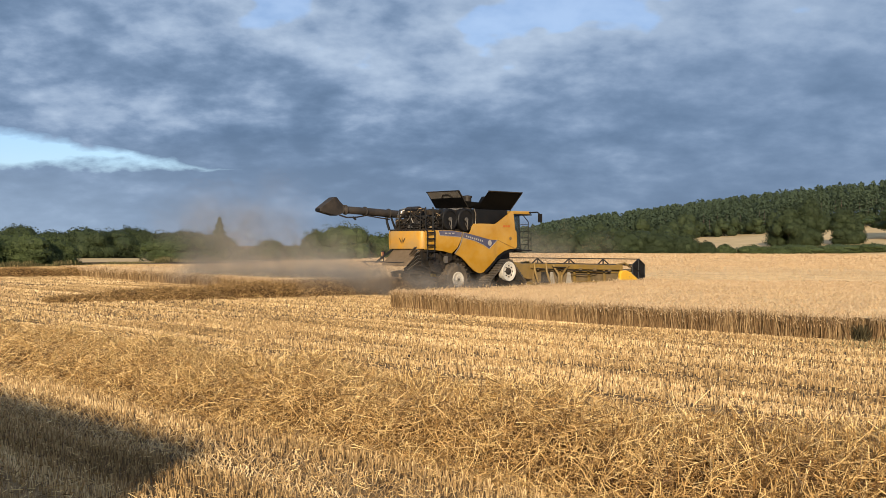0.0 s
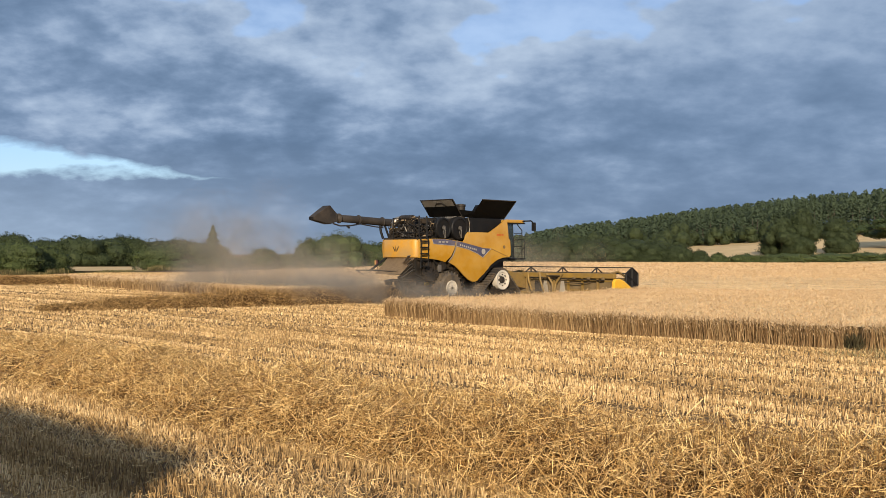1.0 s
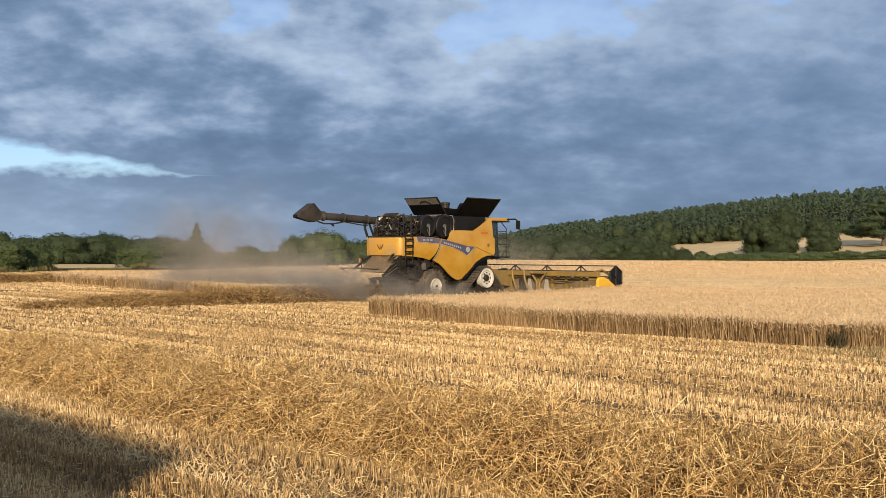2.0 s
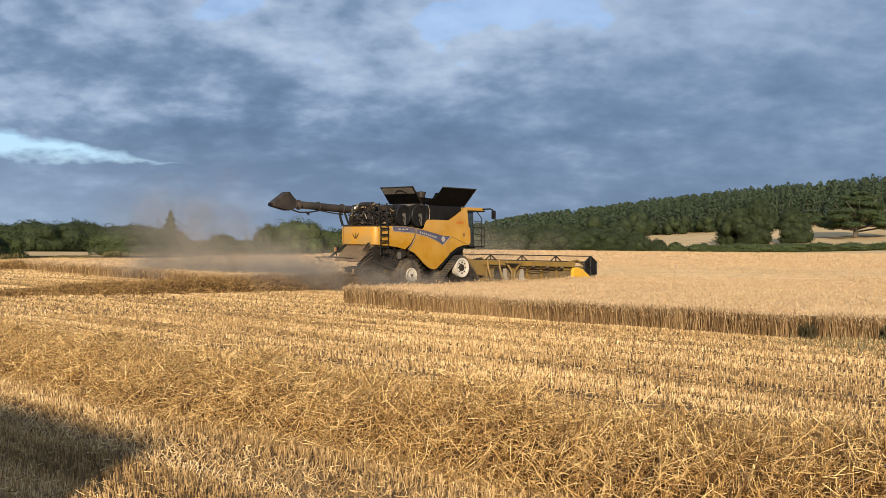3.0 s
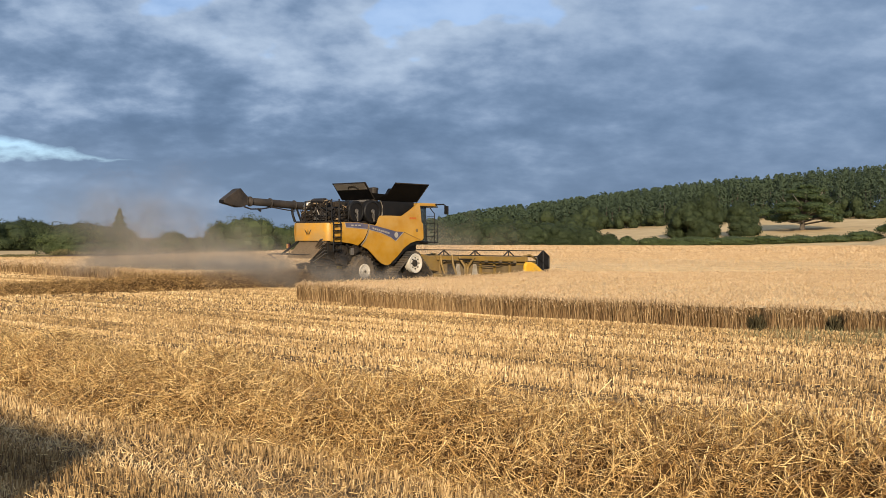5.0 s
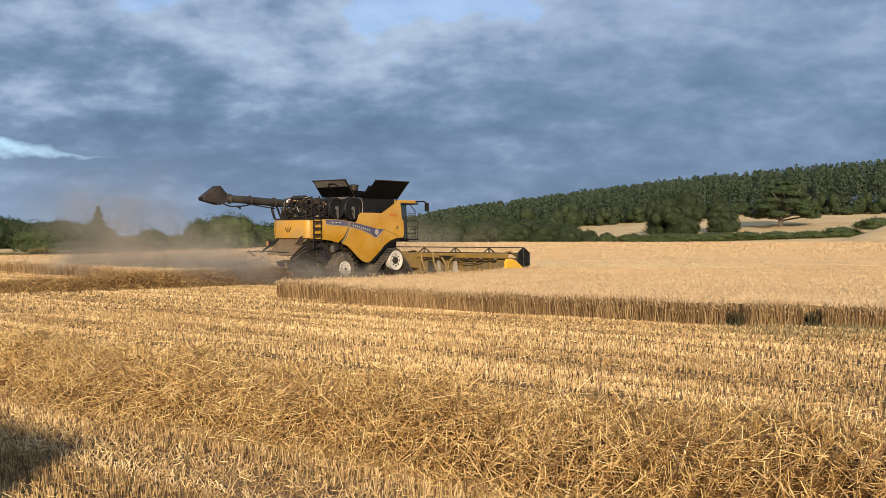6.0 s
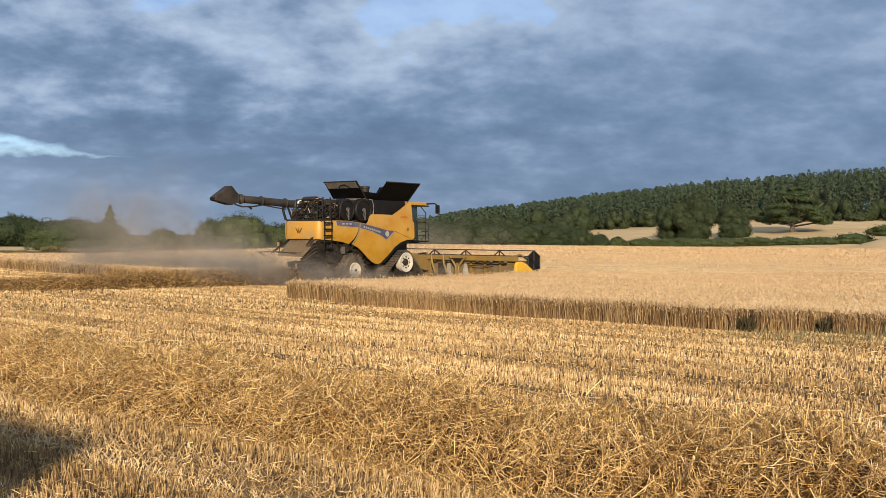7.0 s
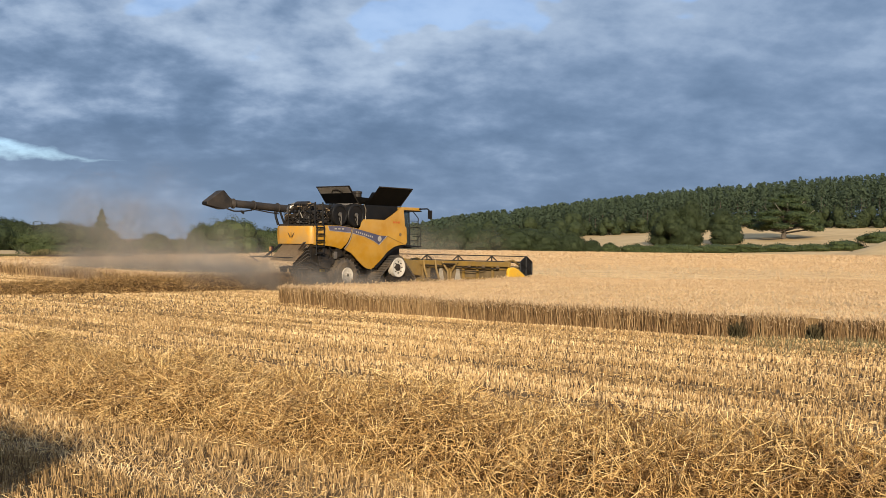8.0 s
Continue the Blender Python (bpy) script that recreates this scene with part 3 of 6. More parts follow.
def stubble():
    """Cut stalks in drill rows, with paler and trodden bands along the headland passes."""
    groups = []
    for n, d0, d1 in ((95000, 6.5, 18), (165000, 18, 32), (215000, 32, 62), (95000, 62, 128)):
        # even over a wedge seen from the headland
        d = np.sqrt(rng.uniform(d0 * d0, d1 * d1, n))
        a = rng.uniform(-0.47, 0.54 if d0 < 60 else -0.1, n)
        p = np.stack([d * np.sin(a), d * np.cos(a)], 1)
        s, c = p @ ROW, p @ ACROSS
        bend = 0.12 * np.sin(s * 0.21)
        row = np.round((c + bend) / 0.15)
        c2 = row * 0.15 - bend + rng.normal(0, 0.016, n)
        shift = (row * 0.618) % 1 * 0.11
        s = np.round((s - shift) / 0.11) * 0.11 + shift + rng.normal(0, 0.020, n)     # stalks stand in tufts
        thin = (row % 3 == 0) & (c > 9.3) & (c < 23) & (rng.uniform(size=n) < 0.92 + 0.15 * ragged(s, 91, 0.4))      # every third row is run down
        s, c2 = s[~thin], c2[~thin]
        p = s[:, None] * ROW + c2[:, None] * ACROSS
        groups.append(p)
    P = np.concatenate(groups)
    c = P @ ACROSS
    s = P @ ROW
    P_ok = (standing(P[:, 0], P[:, 1]) < 0.02) & ~((c > 7.45) & (c < 9.6) & (s > -32))   # none under the straw ridge
    r = np.random.default_rng(17)
    trodden = 0.9 * np.exp(-((c + 0.15 * ragged(s, 77, 0.3) - 6.05) / 0.50) ** 4)      # flattened band at the foot of the swath
    at = 2.6
    while at < 27:                          # wheel marks and laid rows along the passes
        wide, deep = r.uniform(0.14, 0.42), r.uniform(0.5, 1.0)
        if not 4.6 < at < 10.2:
            trodden = np.maximum(trodden, deep * np.exp(-((c + 0.12 * ragged(s, int(at * 7), 0.25) - at) / wide) ** 2))
        at += r.uniform(0.7, 1.7)
    patch = ragged(s * 0.7 + 2 * np.sin(c), 5, 0.45) * 0.5 + ragged(c * 2.1 + 0.4 * np.sin(s), 6, 0.9) * 0.5
    lane = np.exp(-((c + 0.15 * ragged(s, 77, 0.3) - 6.05) / 0.50) ** 4)
    keep = rng.uniform(size=len(P)) > 0.88 * trodden * (1 - 0.5 * lane)
    ok = P_ok & keep
    P, trodden, patch, lane = P[ok], trodden[ok], patch[ok], lane[ok]
    d = np.hypot(P[:, 0], P[:, 1])
    h = (0.100 + 0.028 * patch) * rng.uniform(0.7, 1.2, len(P)) * (1 - 0.65 * trodden * (1 - lane)) * (1 - 0.2 * lane) * np.clip(1.25 - d / 100, 0.7, 1)
    V = blades(P, h, 0.0034 + 0.00064 * d, 0.15 + 0.6 * lane, taper=0.9)
    tagged(obj("stubble", quads_mesh("stubble", V), M["stubble"]), "short cut wheat stubble in drill rows", "stubble", kind="stuff")
    # chaff and straw between the rows
    n = 70000
    d = 7.5 + 34 * rng.uniform(0, 1, n) ** 1.2
    a = rng.uniform(-0.47, 0.54, n)
    p = np.stack([d * np.sin(a), d * np.cos(a), rng.uniform(0.005, 0.10, n)], 1)
    p = p[standing(p[:, 0], p[:, 1]) < 0.0]
    V = sticks(p, rng.uniform(0.04, 0.12, len(p)), 0.0020 + 0.00032 * np.hypot(p[:, 0], p[:, 1]), 0.35)
    V[:, :, 2] = np.maximum(V[:, :, 2], 0.004)
    tagged(obj("loose_straw", quads_mesh("loose_straw", V), M["straw"]), "loose straw and chaff scattered over the stubble", "straw", kind="stuff")


stubble()


def far_fields():
    """Pale harvested slope beyond the far hedge, following the hill a little above the ground sheet."""
    def slope(name, x0, x1, d0, d1, label):
        a, d = np.meshgrid(np.linspace(x0, x1, 60), np.linspace(d0, d1, 50))
        X, Y = d * np.sin(a), d * np.cos(a)
        P = np.stack([X, Y, land(X, Y) + 0.12], -1)
        tagged(obj(name, grid_mesh(name, P), M["far_field"], smooth=True), label, "field", kind="structure")
    slope("hill_field", 0.12, 0.72, 222.5, 404, "pale stubble field rising towards a wood")
    slope("far_field", -0.44, -0.17, 142, 186, "pale harvested field beyond the hedge")


far_fields()


def weeds():
    """Sparse grey-green weeds on the trodden ground before the crop's gaps."""
    r = np.random.default_rng(61)
    P = np.concatenate([np.array(c) + r.normal(0, 1, (n, 2)) * np.array(w) for c, w, n in (((10.6, 22.7), (0.8, 0.4), 220), ((11.9, 22.4), (0.5, 0.4), 220), ((9.2, 22.9), (0.7, 0.4), 120), ((10.2, 21.2), (1.0, 0.5), 200))])
    V = blades(P, r.uniform(0.08, 0.26, len(P)), np.full(len(P), 0.02), 0.45, taper=0.3)
    D = np.concatenate([np.array(g) + r.normal(0, 0.065, (150, 2)) for g in GAPS])
    dark = blades(D, r.uniform(0.15, 0.42, len(D)), np.full(len(D), 0.035), 0.35, taper=0.4)
    tagged(obj("weed_clumps", quads_mesh("weed_clumps", dark), M["weed_dark"]), "dark green weed clumps standing in the crop's trodden gaps", "weeds", kind="stuff")
    tagged(obj("weeds", quads_mesh("weeds", V), M["weed"]), "sparse grey-green weeds at the crop edge", "weeds", kind="stuff")


weeds()


# ---- hedges, trees and the wood ----
def leaf_quads(centres, size, out_dir, r, toss=0.42):
    """Small leaf clumps: bent quads facing roughly outwards."""
    n = len(centres)
    nrm = out_dir + r.normal(0, toss, (n, 3))
    nrm /= np.linalg.norm(nrm, axis=1)[:, None]
    a = np.cross(nrm, r.normal(size=(n, 3)))
    a /= np.linalg.norm(a, axis=1)[:, None]
    b = np.cross(nrm, a)
    s = (size * r.uniform(0.55, 1.3, n))[:, None] / 2
    return np.stack([centres - a * s, centres - b * s * 0.7, centres + a * s, centres + b * s * 0.7], 1)


def crown_points(lumps, n, r):
    """Points over the skins of several lumps (x, y, z, rx, ry, rz), fewer inside the others, with their outward direction."""
    L = np.array(lumps)
    area = L[:, 3] * L[:, 5] + L[:, 4] * L[:, 5] + L[:, 3] * L[:, 4]
    k = r.choice(len(L), n, p=area / area.sum())
    d = r.normal(size=(n, 3))
    d /= np.linalg.norm(d, axis=1)[:, None]
    wob = 1 + 0.15 * np.sin(d[:, 0] * 5 + k) * np.sin(d[:, 1] * 6 + 2 * k) + 0.12 * np.sin(d[:, 2] * 9 + d[:, 0] * 7 + k)
    rad = wob * (0.97 - r.exponential(0.08, n))
    p = L[k, :3] + d * L[k, 3:6] * np.clip(rad, 0.3, 1.14)[:, None]
    deep = np.full(n, -1.0)
    for m in range(len(L)):
        q = np.linalg.norm((p - L[m, :3]) / L[m, 3:6], axis=1)
        deep = np.maximum(deep, np.where(k != m, 0.8 - q, -1))
    ok = (deep < 0) & (p[:, 2] > 0.05)
    return p[ok], d[ok]


def cores(lumps, r, shrink=0.80):
    """Uneven closed forms inside the leaf clumps, so that a crown is dense."""
    out = []
    for x, y, z, rx, ry, rz in lumps:
        a, b = np.meshgrid(np.linspace(0, 2 * math.pi, 11), np.linspace(-1.45, 1.45, 7))
        k = shrink * (1 + 0.12 * np.sin(3 * a + x) * np.cos(4 * b + y))
        P = np.stack([x + rx * k * np.cos(b) * np.cos(a), y + ry * k * np.cos(b) * np.sin(a), np.maximum(z + rz * k * np.sin(b), 0.0)], -1)
        out.append(np.stack([P[:-1, :-1], P[:-1, 1:], P[1:, 1:], P[1:, :-1]], 2).reshape(-1, 4, 3))
    return np.concatenate(out)


def broadleaf(name, x, y, height, width, label, category, seed, mat="leaf", trunk=0.0, leaves=2600, leaf=0.36, lumps=9, flat=1.0, low=False, stout=0.028, bare=0):
    """A tree or bush: tapered trunk with limbs and a crown of small leaf clumps with gaps."""
    r = np.random.default_rng(seed)
    z0 = float(land(x, y))
    root = empty(name, Matrix.Translation((x, y, z0 - 0.05)))
    tagged(root, label, category, {"bush": "hedge bushes round the field", "hedge": "low hedge below the slope", "tree": "trees beyond the hedge"}[category])
    ch = height - trunk
    L = []
    for k in range(lumps):
        a = 2 * math.pi * k / lumps * 2.4 + r.uniform(-0.4, 0.4)
        t = (k + 0.5) / lumps
        if low:                             # hedge form: broad to the ground
            out = r.uniform(0.15, 0.80)
            rr = width / 2 * out
            lr = width * r.uniform(0.15, 0.24)
            lz = height * r.uniform(0.20, 0.34)
            cz = (height * (1 - 0.45 * out ** 2) - lz) * (r.uniform(0.75, 1.0) if k % 2 else r.uniform(0.3, 0.7))
            L.append((rr * math.cos(a), rr * math.sin(a) * 0.6, cz, lr, lr, lz))
        else:
            rr = width / 2 * 0.66 * math.sqrt(t) * r.uniform(0.8, 1.1)
            cz = trunk + ch * (0.30 + 0.5 * (1 - t) * r.uniform(0.7, 1.1))
            lr = width * r.uniform(0.17, 0.26)
            lz = ch * r.uniform(0.17, 0.25) * flat
            L.append((rr * math.cos(a), rr * math.sin(a), cz, lr, lr, lz))
    if low:
        L.append((0, 0, height * 0.45, width * 0.40, width * 0.30, height * 0.50))
        L.append((0, 0, height * 0.22, width * 0.50, width * 0.36, height * 0.32))
    else:
        L.append((0, 0, trunk + ch * 0.72, width * 0.25, width * 0.25, ch * 0.28))
    p, d = crown_points(L, leaves, r)
    obj("crown", quads_mesh("crown", np.concatenate([leaf_quads(p, leaf, d, r, 0.40), cores(L, r, 0.78)])), M[mat], root)
    bm = bmesh.new()
    tr = max(0.08, height * stout)
    tube(bm, [(0, 0, -0.1), (0.02 * height, 0, trunk * 0.6 + 0.3), (0, 0.01 * height, trunk + ch * 0.4), (0, 0, trunk + ch * 0.75)], tr, 8, tr * 0.25)
    for k, l in enumerate(L[:7]):
        tube(bm, [(0, 0, max(0.2, trunk + ch * 0.08 * (k % 4))), (l[0] * 0.5, l[1] * 0.5, l[2] * 0.75), (l[0] * 0.95, l[1] * 0.95, l[2])], tr * 0.45, 5, tr * 0.1)
    part("trunk", bm, M["bark"], root, smooth=True)
    for k in range(bare):                    # dead pale branches standing out of the crown
        a, rr = r.uniform(0, 6.28), width * r.uniform(0.05, 0.3)
        x1, y1, z1 = rr * math.cos(a), -abs(rr * math.sin(a)) - width * 0.15, trunk + ch * r.uniform(0.45, 0.75)
        bm = tube(bmesh.new(), [(x1 * 0.5, y1 * 0.5, z1 - 1.5), (x1, y1, z1), (x1 * 1.5 + r.uniform(-1, 1), y1 * 1.1, z1 + r.uniform(1.0, 2.2))], 0.14, 5, 0.04)
        part("dead_branch", bm, M["dead_wood"], root, "bare pale dead branch")
    return root


def polar(t_deg, d):
    return d * math.sin(radians(t_deg)), d * math.cos(radians(t_deg))


HEDGE = [  # bearing, distance, height, width, seed
    (-24.6, 118, 4.6, 9, 1), (-22.0, 121, 4.3, 8, 2), (-20.3, 124, 3.6, 5.5, 3),
    (-14.6, 148, 4.0, 9.0, 4), (-12.4, 150, 4.4, 7.5, 5), (-11.2, 152, 2.4, 4, 6),
    (-9.4, 166, 3.4, 6, 7), (-8.1, 168, 2.5, 5, 8), (-7.0, 160, 4.9, 5, 9),
    (-5.5, 152, 5.9, 9.4, 10), (-3.6, 160, 4.3, 7.0, 11), (-2.4, 168, 4.6, 8, 12), (-0.6, 180, 5.0, 9, 13),
    (1.1, 195, 5.4, 9, 14), (2.6, 222, 5.6, 10, 15), (4.3, 226, 5.8, 11, 16), (6.2, 228, 6.0, 11, 17), (8.0, 228, 6.2, 11, 18),
    (9.8, 228, 5.9, 11, 19), (11.5, 228, 5.4, 9, 20), (12.9, 228, 5.0, 7.5, 21), (14.0, 229, 3.4, 5, 22),
]
for bearing, dist, hh, ww, seed in HEDGE:
    # bushes from the middle eastwards take the leaf colour with haze dimming in it
    x, y = polar(bearing, dist)
    broadleaf("hedge_bush", x, y, hh, ww, "dense green hawthorn hedge bush at the field edge", "bush", 100 + seed, leaves=15000, leaf=0.12 + 0.0005 * dist, lumps=11, low=True, mat="leaf_dark_hazed" if bearing > -3 else "leaf")

LOW_HEDGE = [(15.0, 236, 2.7, 4.6, 1), (16.4, 238, 2.5, 7, 11), (17.6, 240, 2.3, 9, 2), (18.7, 244, 2.4, 12, 3), (20.5, 248, 2.4, 12, 4), (22.2, 252, 2.3, 12, 5), (23.8, 255, 2.2, 11, 6), (25.4, 258, 2.0, 10, 7), (26.9, 262, 2.8, 11, 8), (28.6, 262, 3.2, 11, 9), (30.4, 262, 3.4, 11, 10)]
for bearing, dist, hh, ww, seed in LOW_HEDGE:
    x, y = polar(bearing, dist)
    broadleaf("low_hedge", x, y, hh, ww, "low trimmed green hedge below the pale slope", "hedge", 200 + seed, leaves=4500, leaf=0.34, lumps=12, low=True)

TREES = [  # bearing, distance, height, width, seed, trunk
    (-23.6, 186, 6.0, 12, 6, 0.3), (-21.9, 190, 6.2, 10, 1, 0.3), (-20.2, 192, 5.3, 11, 8, 0.3), (-18.7, 190, 6.0, 11, 2, 0.3), (-17.3, 193, 5.7, 12, 3, 0.3), (-16.0, 194, 5.9, 9, 4, 0.3),
    (-14.8, 196, 5.4, 11, 5, 0.3), (-13.6, 196, 5.6, 10, 7, 0.3), (-16.7, 200, 6.3, 5, 9, 0.3), (-13.0, 156, 4.4, 5, 10, 0.3),
    (19.2, 296, 13.2, 9.5, 11, 0.6), (18.2, 293, 10.6, 11.0, 12, 0.6), (17.7, 296, 6.5, 8.0, 13, 0.2), (19.0, 291, 6.0, 9.0, 16, 0.2), (20.9, 300, 10.0, 10.0, 14, 0.6), (21.1, 297, 5.5, 9.0, 15, 0.2),
]
for bearing, dist, hh, ww, seed, tk in TREES:
    x, y = polar(bearing, dist)
    broadleaf("field_tree", x, y, hh, ww, "dark green broadleaf tree behind the hedge", "tree", 300 + seed, trunk=tk, leaves=12000, leaf=0.13 + 0.0007 * dist, lumps=14, low=tk < 0.5, mat="leaf_dark_hazed")

def oak(x, y):
    """A spreading oak: short stout trunk, long level limbs and layered pads of leaves, some bare branches above."""
    r = np.random.default_rng(401)
    root = empty("oak_tree", Matrix.Translation((x, y, float(land(x, y)) - 0.05)))
    tagged(root, "wide spreading oak with bare upper branches in a pale field", "tree", "trees beyond the hedge")
    pads = []
    for z, reach, count, size in ((3.6, 10.8, 11, 2.7), (5.4, 10.2, 10, 2.9), (7.2, 8.0, 9, 2.8), (9.2, 6.2, 8, 2.6), (11.2, 4.2, 6, 2.3), (12.7, 2.2, 4, 1.8)):
        for k in range(count):
            a = 2 * math.pi * k / count + r.uniform(-0.3, 0.3) + z
            rr = reach * r.uniform(0.55, 1.05)
            q = size * r.uniform(0.75, 1.15)
            pads.append((1.0 * (z > 8) + rr * math.cos(a), rr * math.sin(a), z + r.uniform(-0.5, 0.6) + 0.05 * (reach - rr), q, q, q * r.uniform(0.30, 0.46)))
    p, d = crown_points(pads, 26000, r)
    d = d + np.array((0, 0, 0.35))
    obj("crown", quads_mesh("crown", np.concatenate([leaf_quads(p, 0.40, d, r), cores(pads, r, 0.72)])), M["leaf_oak"], root)
    bm = bmesh.new()
    tube(bm, [(0, 0, -0.2), (0, 0, 0.5), (0.1, 0, 2.2), (0.3, 0, 5.0), (0.8, 0, 9.5)], 0.95, 10, 0.25)
    for k, l in enumerate(pads):
        z0 = min(max(1.8, l[2] - 1.6), 8.5)
        tube(bm, [(0.08 * z0, 0, z0), (l[0] * 0.5, l[1] * 0.5, (z0 + l[2]) / 2), (l[0] * 0.97, l[1] * 0.97, l[2] - 0.1)], 0.26, 5, 0.07)
    part("trunk", bm, M["bark"], root, smooth=True)
    for k in range(11):                      # dead pale branches standing out of the crown
        a = -0.2 - 2.7 * k / 10
        rr, z1 = r.uniform(4.5, 7.5), r.uniform(6.0, 11.0)
        x1, y1 = rr * math.cos(a), rr * math.sin(a)
        bm = tube(bmesh.new(), [(x1 * 0.4, y1 * 0.5, z1 - 1.8), (x1 * 0.85, y1, z1 - 0.4), (x1 * 1.2 + r.uniform(-1, 1), y1 * 1.1, z1 + r.uniform(0.6, 1.8))], 0.11, 5, 0.035)
        part("dead_branch", bm, M["dead_wood"], root, "bare pale dead branch")


oak(*polar(23.95, 318))


def fir(x, y, height, width, seed):
    r = np.random.default_rng(seed)
    root = empty("fir_tree", Matrix.Translation((x, y, float(land(x, y)) - 0.05)))
    tagged(root, "pointed dark conifer rising over the hedge", "tree")
    n = 3200
    t = r.uniform(0.08, 1, n) ** 0.8
    rad = width / 2 * (1.03 - t) * (0.50 + 0.62 * (1 - (t * 7.3 + 0.3) % 1)) * np.sqrt(r.uniform(0.25, 1, n))
    a = r.uniform(0, 6.283, n)
    p = np.stack([rad * np.cos(a), rad * np.sin(a), t * height], 1)
    d = np.stack([np.cos(a), np.sin(a), np.full(n, 0.4)], 1)
    obj("crown", quads_mesh("crown", leaf_quads(p, 0.34, d, r)), M["needle"], root)
    part("trunk", tube(bmesh.new(), [(0, 0, -0.1), (0, 0, height * 0.9)], height * 0.02, 7, 0.03), M["bark"], root)


for bearing, dist, hh, ww, seed in ((-12.0, 160, 6.5, 5.6, 1),):
    x, y = polar(bearing, dist)
    fir(x, y, hh, ww, 500 + seed)


def wood():
    """The pine wood on the hill: several hundred crowns with trunks, joined."""
    r = np.random.default_rng(21)
    quads, bark = [], bmesh.new()
    spots = []
    for row, dist in enumerate((399, 404, 411, 420, 430, 442, 456, 472, 490, 510)):
        for b in np.arange(2.0, 34.0, 0.31):
            spots.append((b + r.uniform(-0.25, 0.25), dist + r.uniform(-6, 6), row))
    for b, dist, row in spots:
        x, y = polar(b, dist)
        z = float(land(x, y))
        rise = np.interp(b, (2, 4, 7, 11, 14, 18.5, 24, 28.5, 34), (0.012, 0.017, 0.0265, 0.035, 0.0415, 0.0515, 0.0588, 0.0645, 0.071))
        full = 2.25 + rise * dist - z                              # tops keep to the wood's even skyline
        h = full * (r.uniform(0.58, 0.92) if row < 3 else r.uniform(0.86, 1.015))
        h *= r.uniform(1.02, 1.07) if r.uniform() < 0.16 and row > 4 else 1.0
        w = r.uniform(5.0, 8.2)
        n = 360 if row < 2 else 230
        t = r.uniform(0.06 if row < 3 else 0.34, 1, n)
        mid = r.uniform(0.50, 0.74)
        prof = np.where(t > mid, np.clip((1.02 - t) / (1.02 - mid), 0, 1) ** 0.62, np.sqrt(np.clip(1 - ((t - mid) / mid) ** 2, 0, 1)))
        a = r.uniform(0, 6.283, n)
        k1, k2 = r.uniform(0, 6.28, 2)
        lump = 0.88 + 0.30 * np.sin(t * r.uniform(14, 24) + 2 * a + k1) * np.sin(3 * a + k2)
        rad = w / 2 * prof * lump * np.sqrt(r.uniform(0.3, 1, n))
        p = np.stack([x + rad * np.cos(a), y + rad * np.sin(a), z + t * h], 1)
        d = np.stack([np.cos(a), np.sin(a), np.full(n, 0.7)], 1)
        quads.append(leaf_quads(p, 0.74, d, r, 0.25))
        if row < 3:
            tube(bark, [(x, y, z - 0.3), (x, y, z + h * 0.7)], 0.20, 5, 0.10)
    core = tagged(obj("pine_wood", quads_mesh("pine_wood", np.concatenate(quads)), M["needle"]), "dark green pine wood on a low hill", "woodland", kind="stuff")
    part("trunk", bark, M["bark"], core, "grey-brown pine trunks at the wood's edge")
    # scrub between the wood and the field hedge
    q = []
    for b in np.arange(1.0, 13.3, 0.30):
        dist = r.uniform(244, 380)
        x, y = polar(b + r.uniform(-0.4, 0.4), dist)
        z = float(land(x, y))
        h, w = r.uniform(6.0, 9.5) * (0.75 + 0.02 * b) * (dist / 300), r.uniform(7, 12)
        h *= 0.86
        L = [(x + r.uniform(-w, w) / 3, y + r.uniform(-2, 2), z + h * f, w * 0.3, w * 0.3, h * 0.34) for f in (0.3, 0.5, 0.66)]
        p, d = crown_points(L, 1500, r)
        q.append(leaf_quads(p, 0.46, d, r, 0.35))
        q.append(cores(L, r))
    for b in np.arange(12.0, 36.0, 0.36):                        # bushes along the wood's edge
        x, y = polar(b + r.uniform(-0.25, 0.25), r.uniform(382, 396))
        z, h, w = float(land(x, y)), r.uniform(2.5, 8.5), r.uniform(4, 8)
        L = [(x + r.uniform(-w, w) / 3, y + r.uniform(-2, 2), z + h * f, w * 0.32, w * 0.32, h * 0.34) for f in (0.28, 0.45, 0.66)]
        p, d = crown_points(L, 420, r)
        q.append(leaf_quads(p, 0.75, d, r))
        q.append(cores(L, r))
    tagged(obj("woodland_scrub", quads_mesh("woodland_scrub", np.concatenate(q)), M["leaf_dark_hazed"]), "mixed green scrub and young trees before the wood", "scrub", kind="stuff")


wood()


def verge():
    """Dry tall grass along the foot of the hedges."""
    r = np.random.default_rng(31)
    H = np.array([(b, d) for b, d, *_ in HEDGE])
    n = 26000
    b = r.uniform(-26, 15, n)
    d = np.interp(b, H[:, 0], H[:, 1]) - r.uniform(1.0, 6.0, n)
    low = np.where((b > -19.0) & (b < -15.4), 0.4, 1.0)             # short where it is open to the field beyond
    p = np.stack([d * np.sin(np.radians(b)), d * np.cos(np.radians(b))], 1)
    V = blades(p, low * r.uniform(0.15, 0.85, n) * (0.65 + 0.45 * ragged(b, 8, 2.6)), 0.05 + 0.0005 * d, 0.25, taper=0.3)
    tagged(obj("verge_grass", quads_mesh("verge_grass", V), M["dry_grass"]), "dry tall grass along the foot of the hedge", "grass", kind="stuff")


verge()


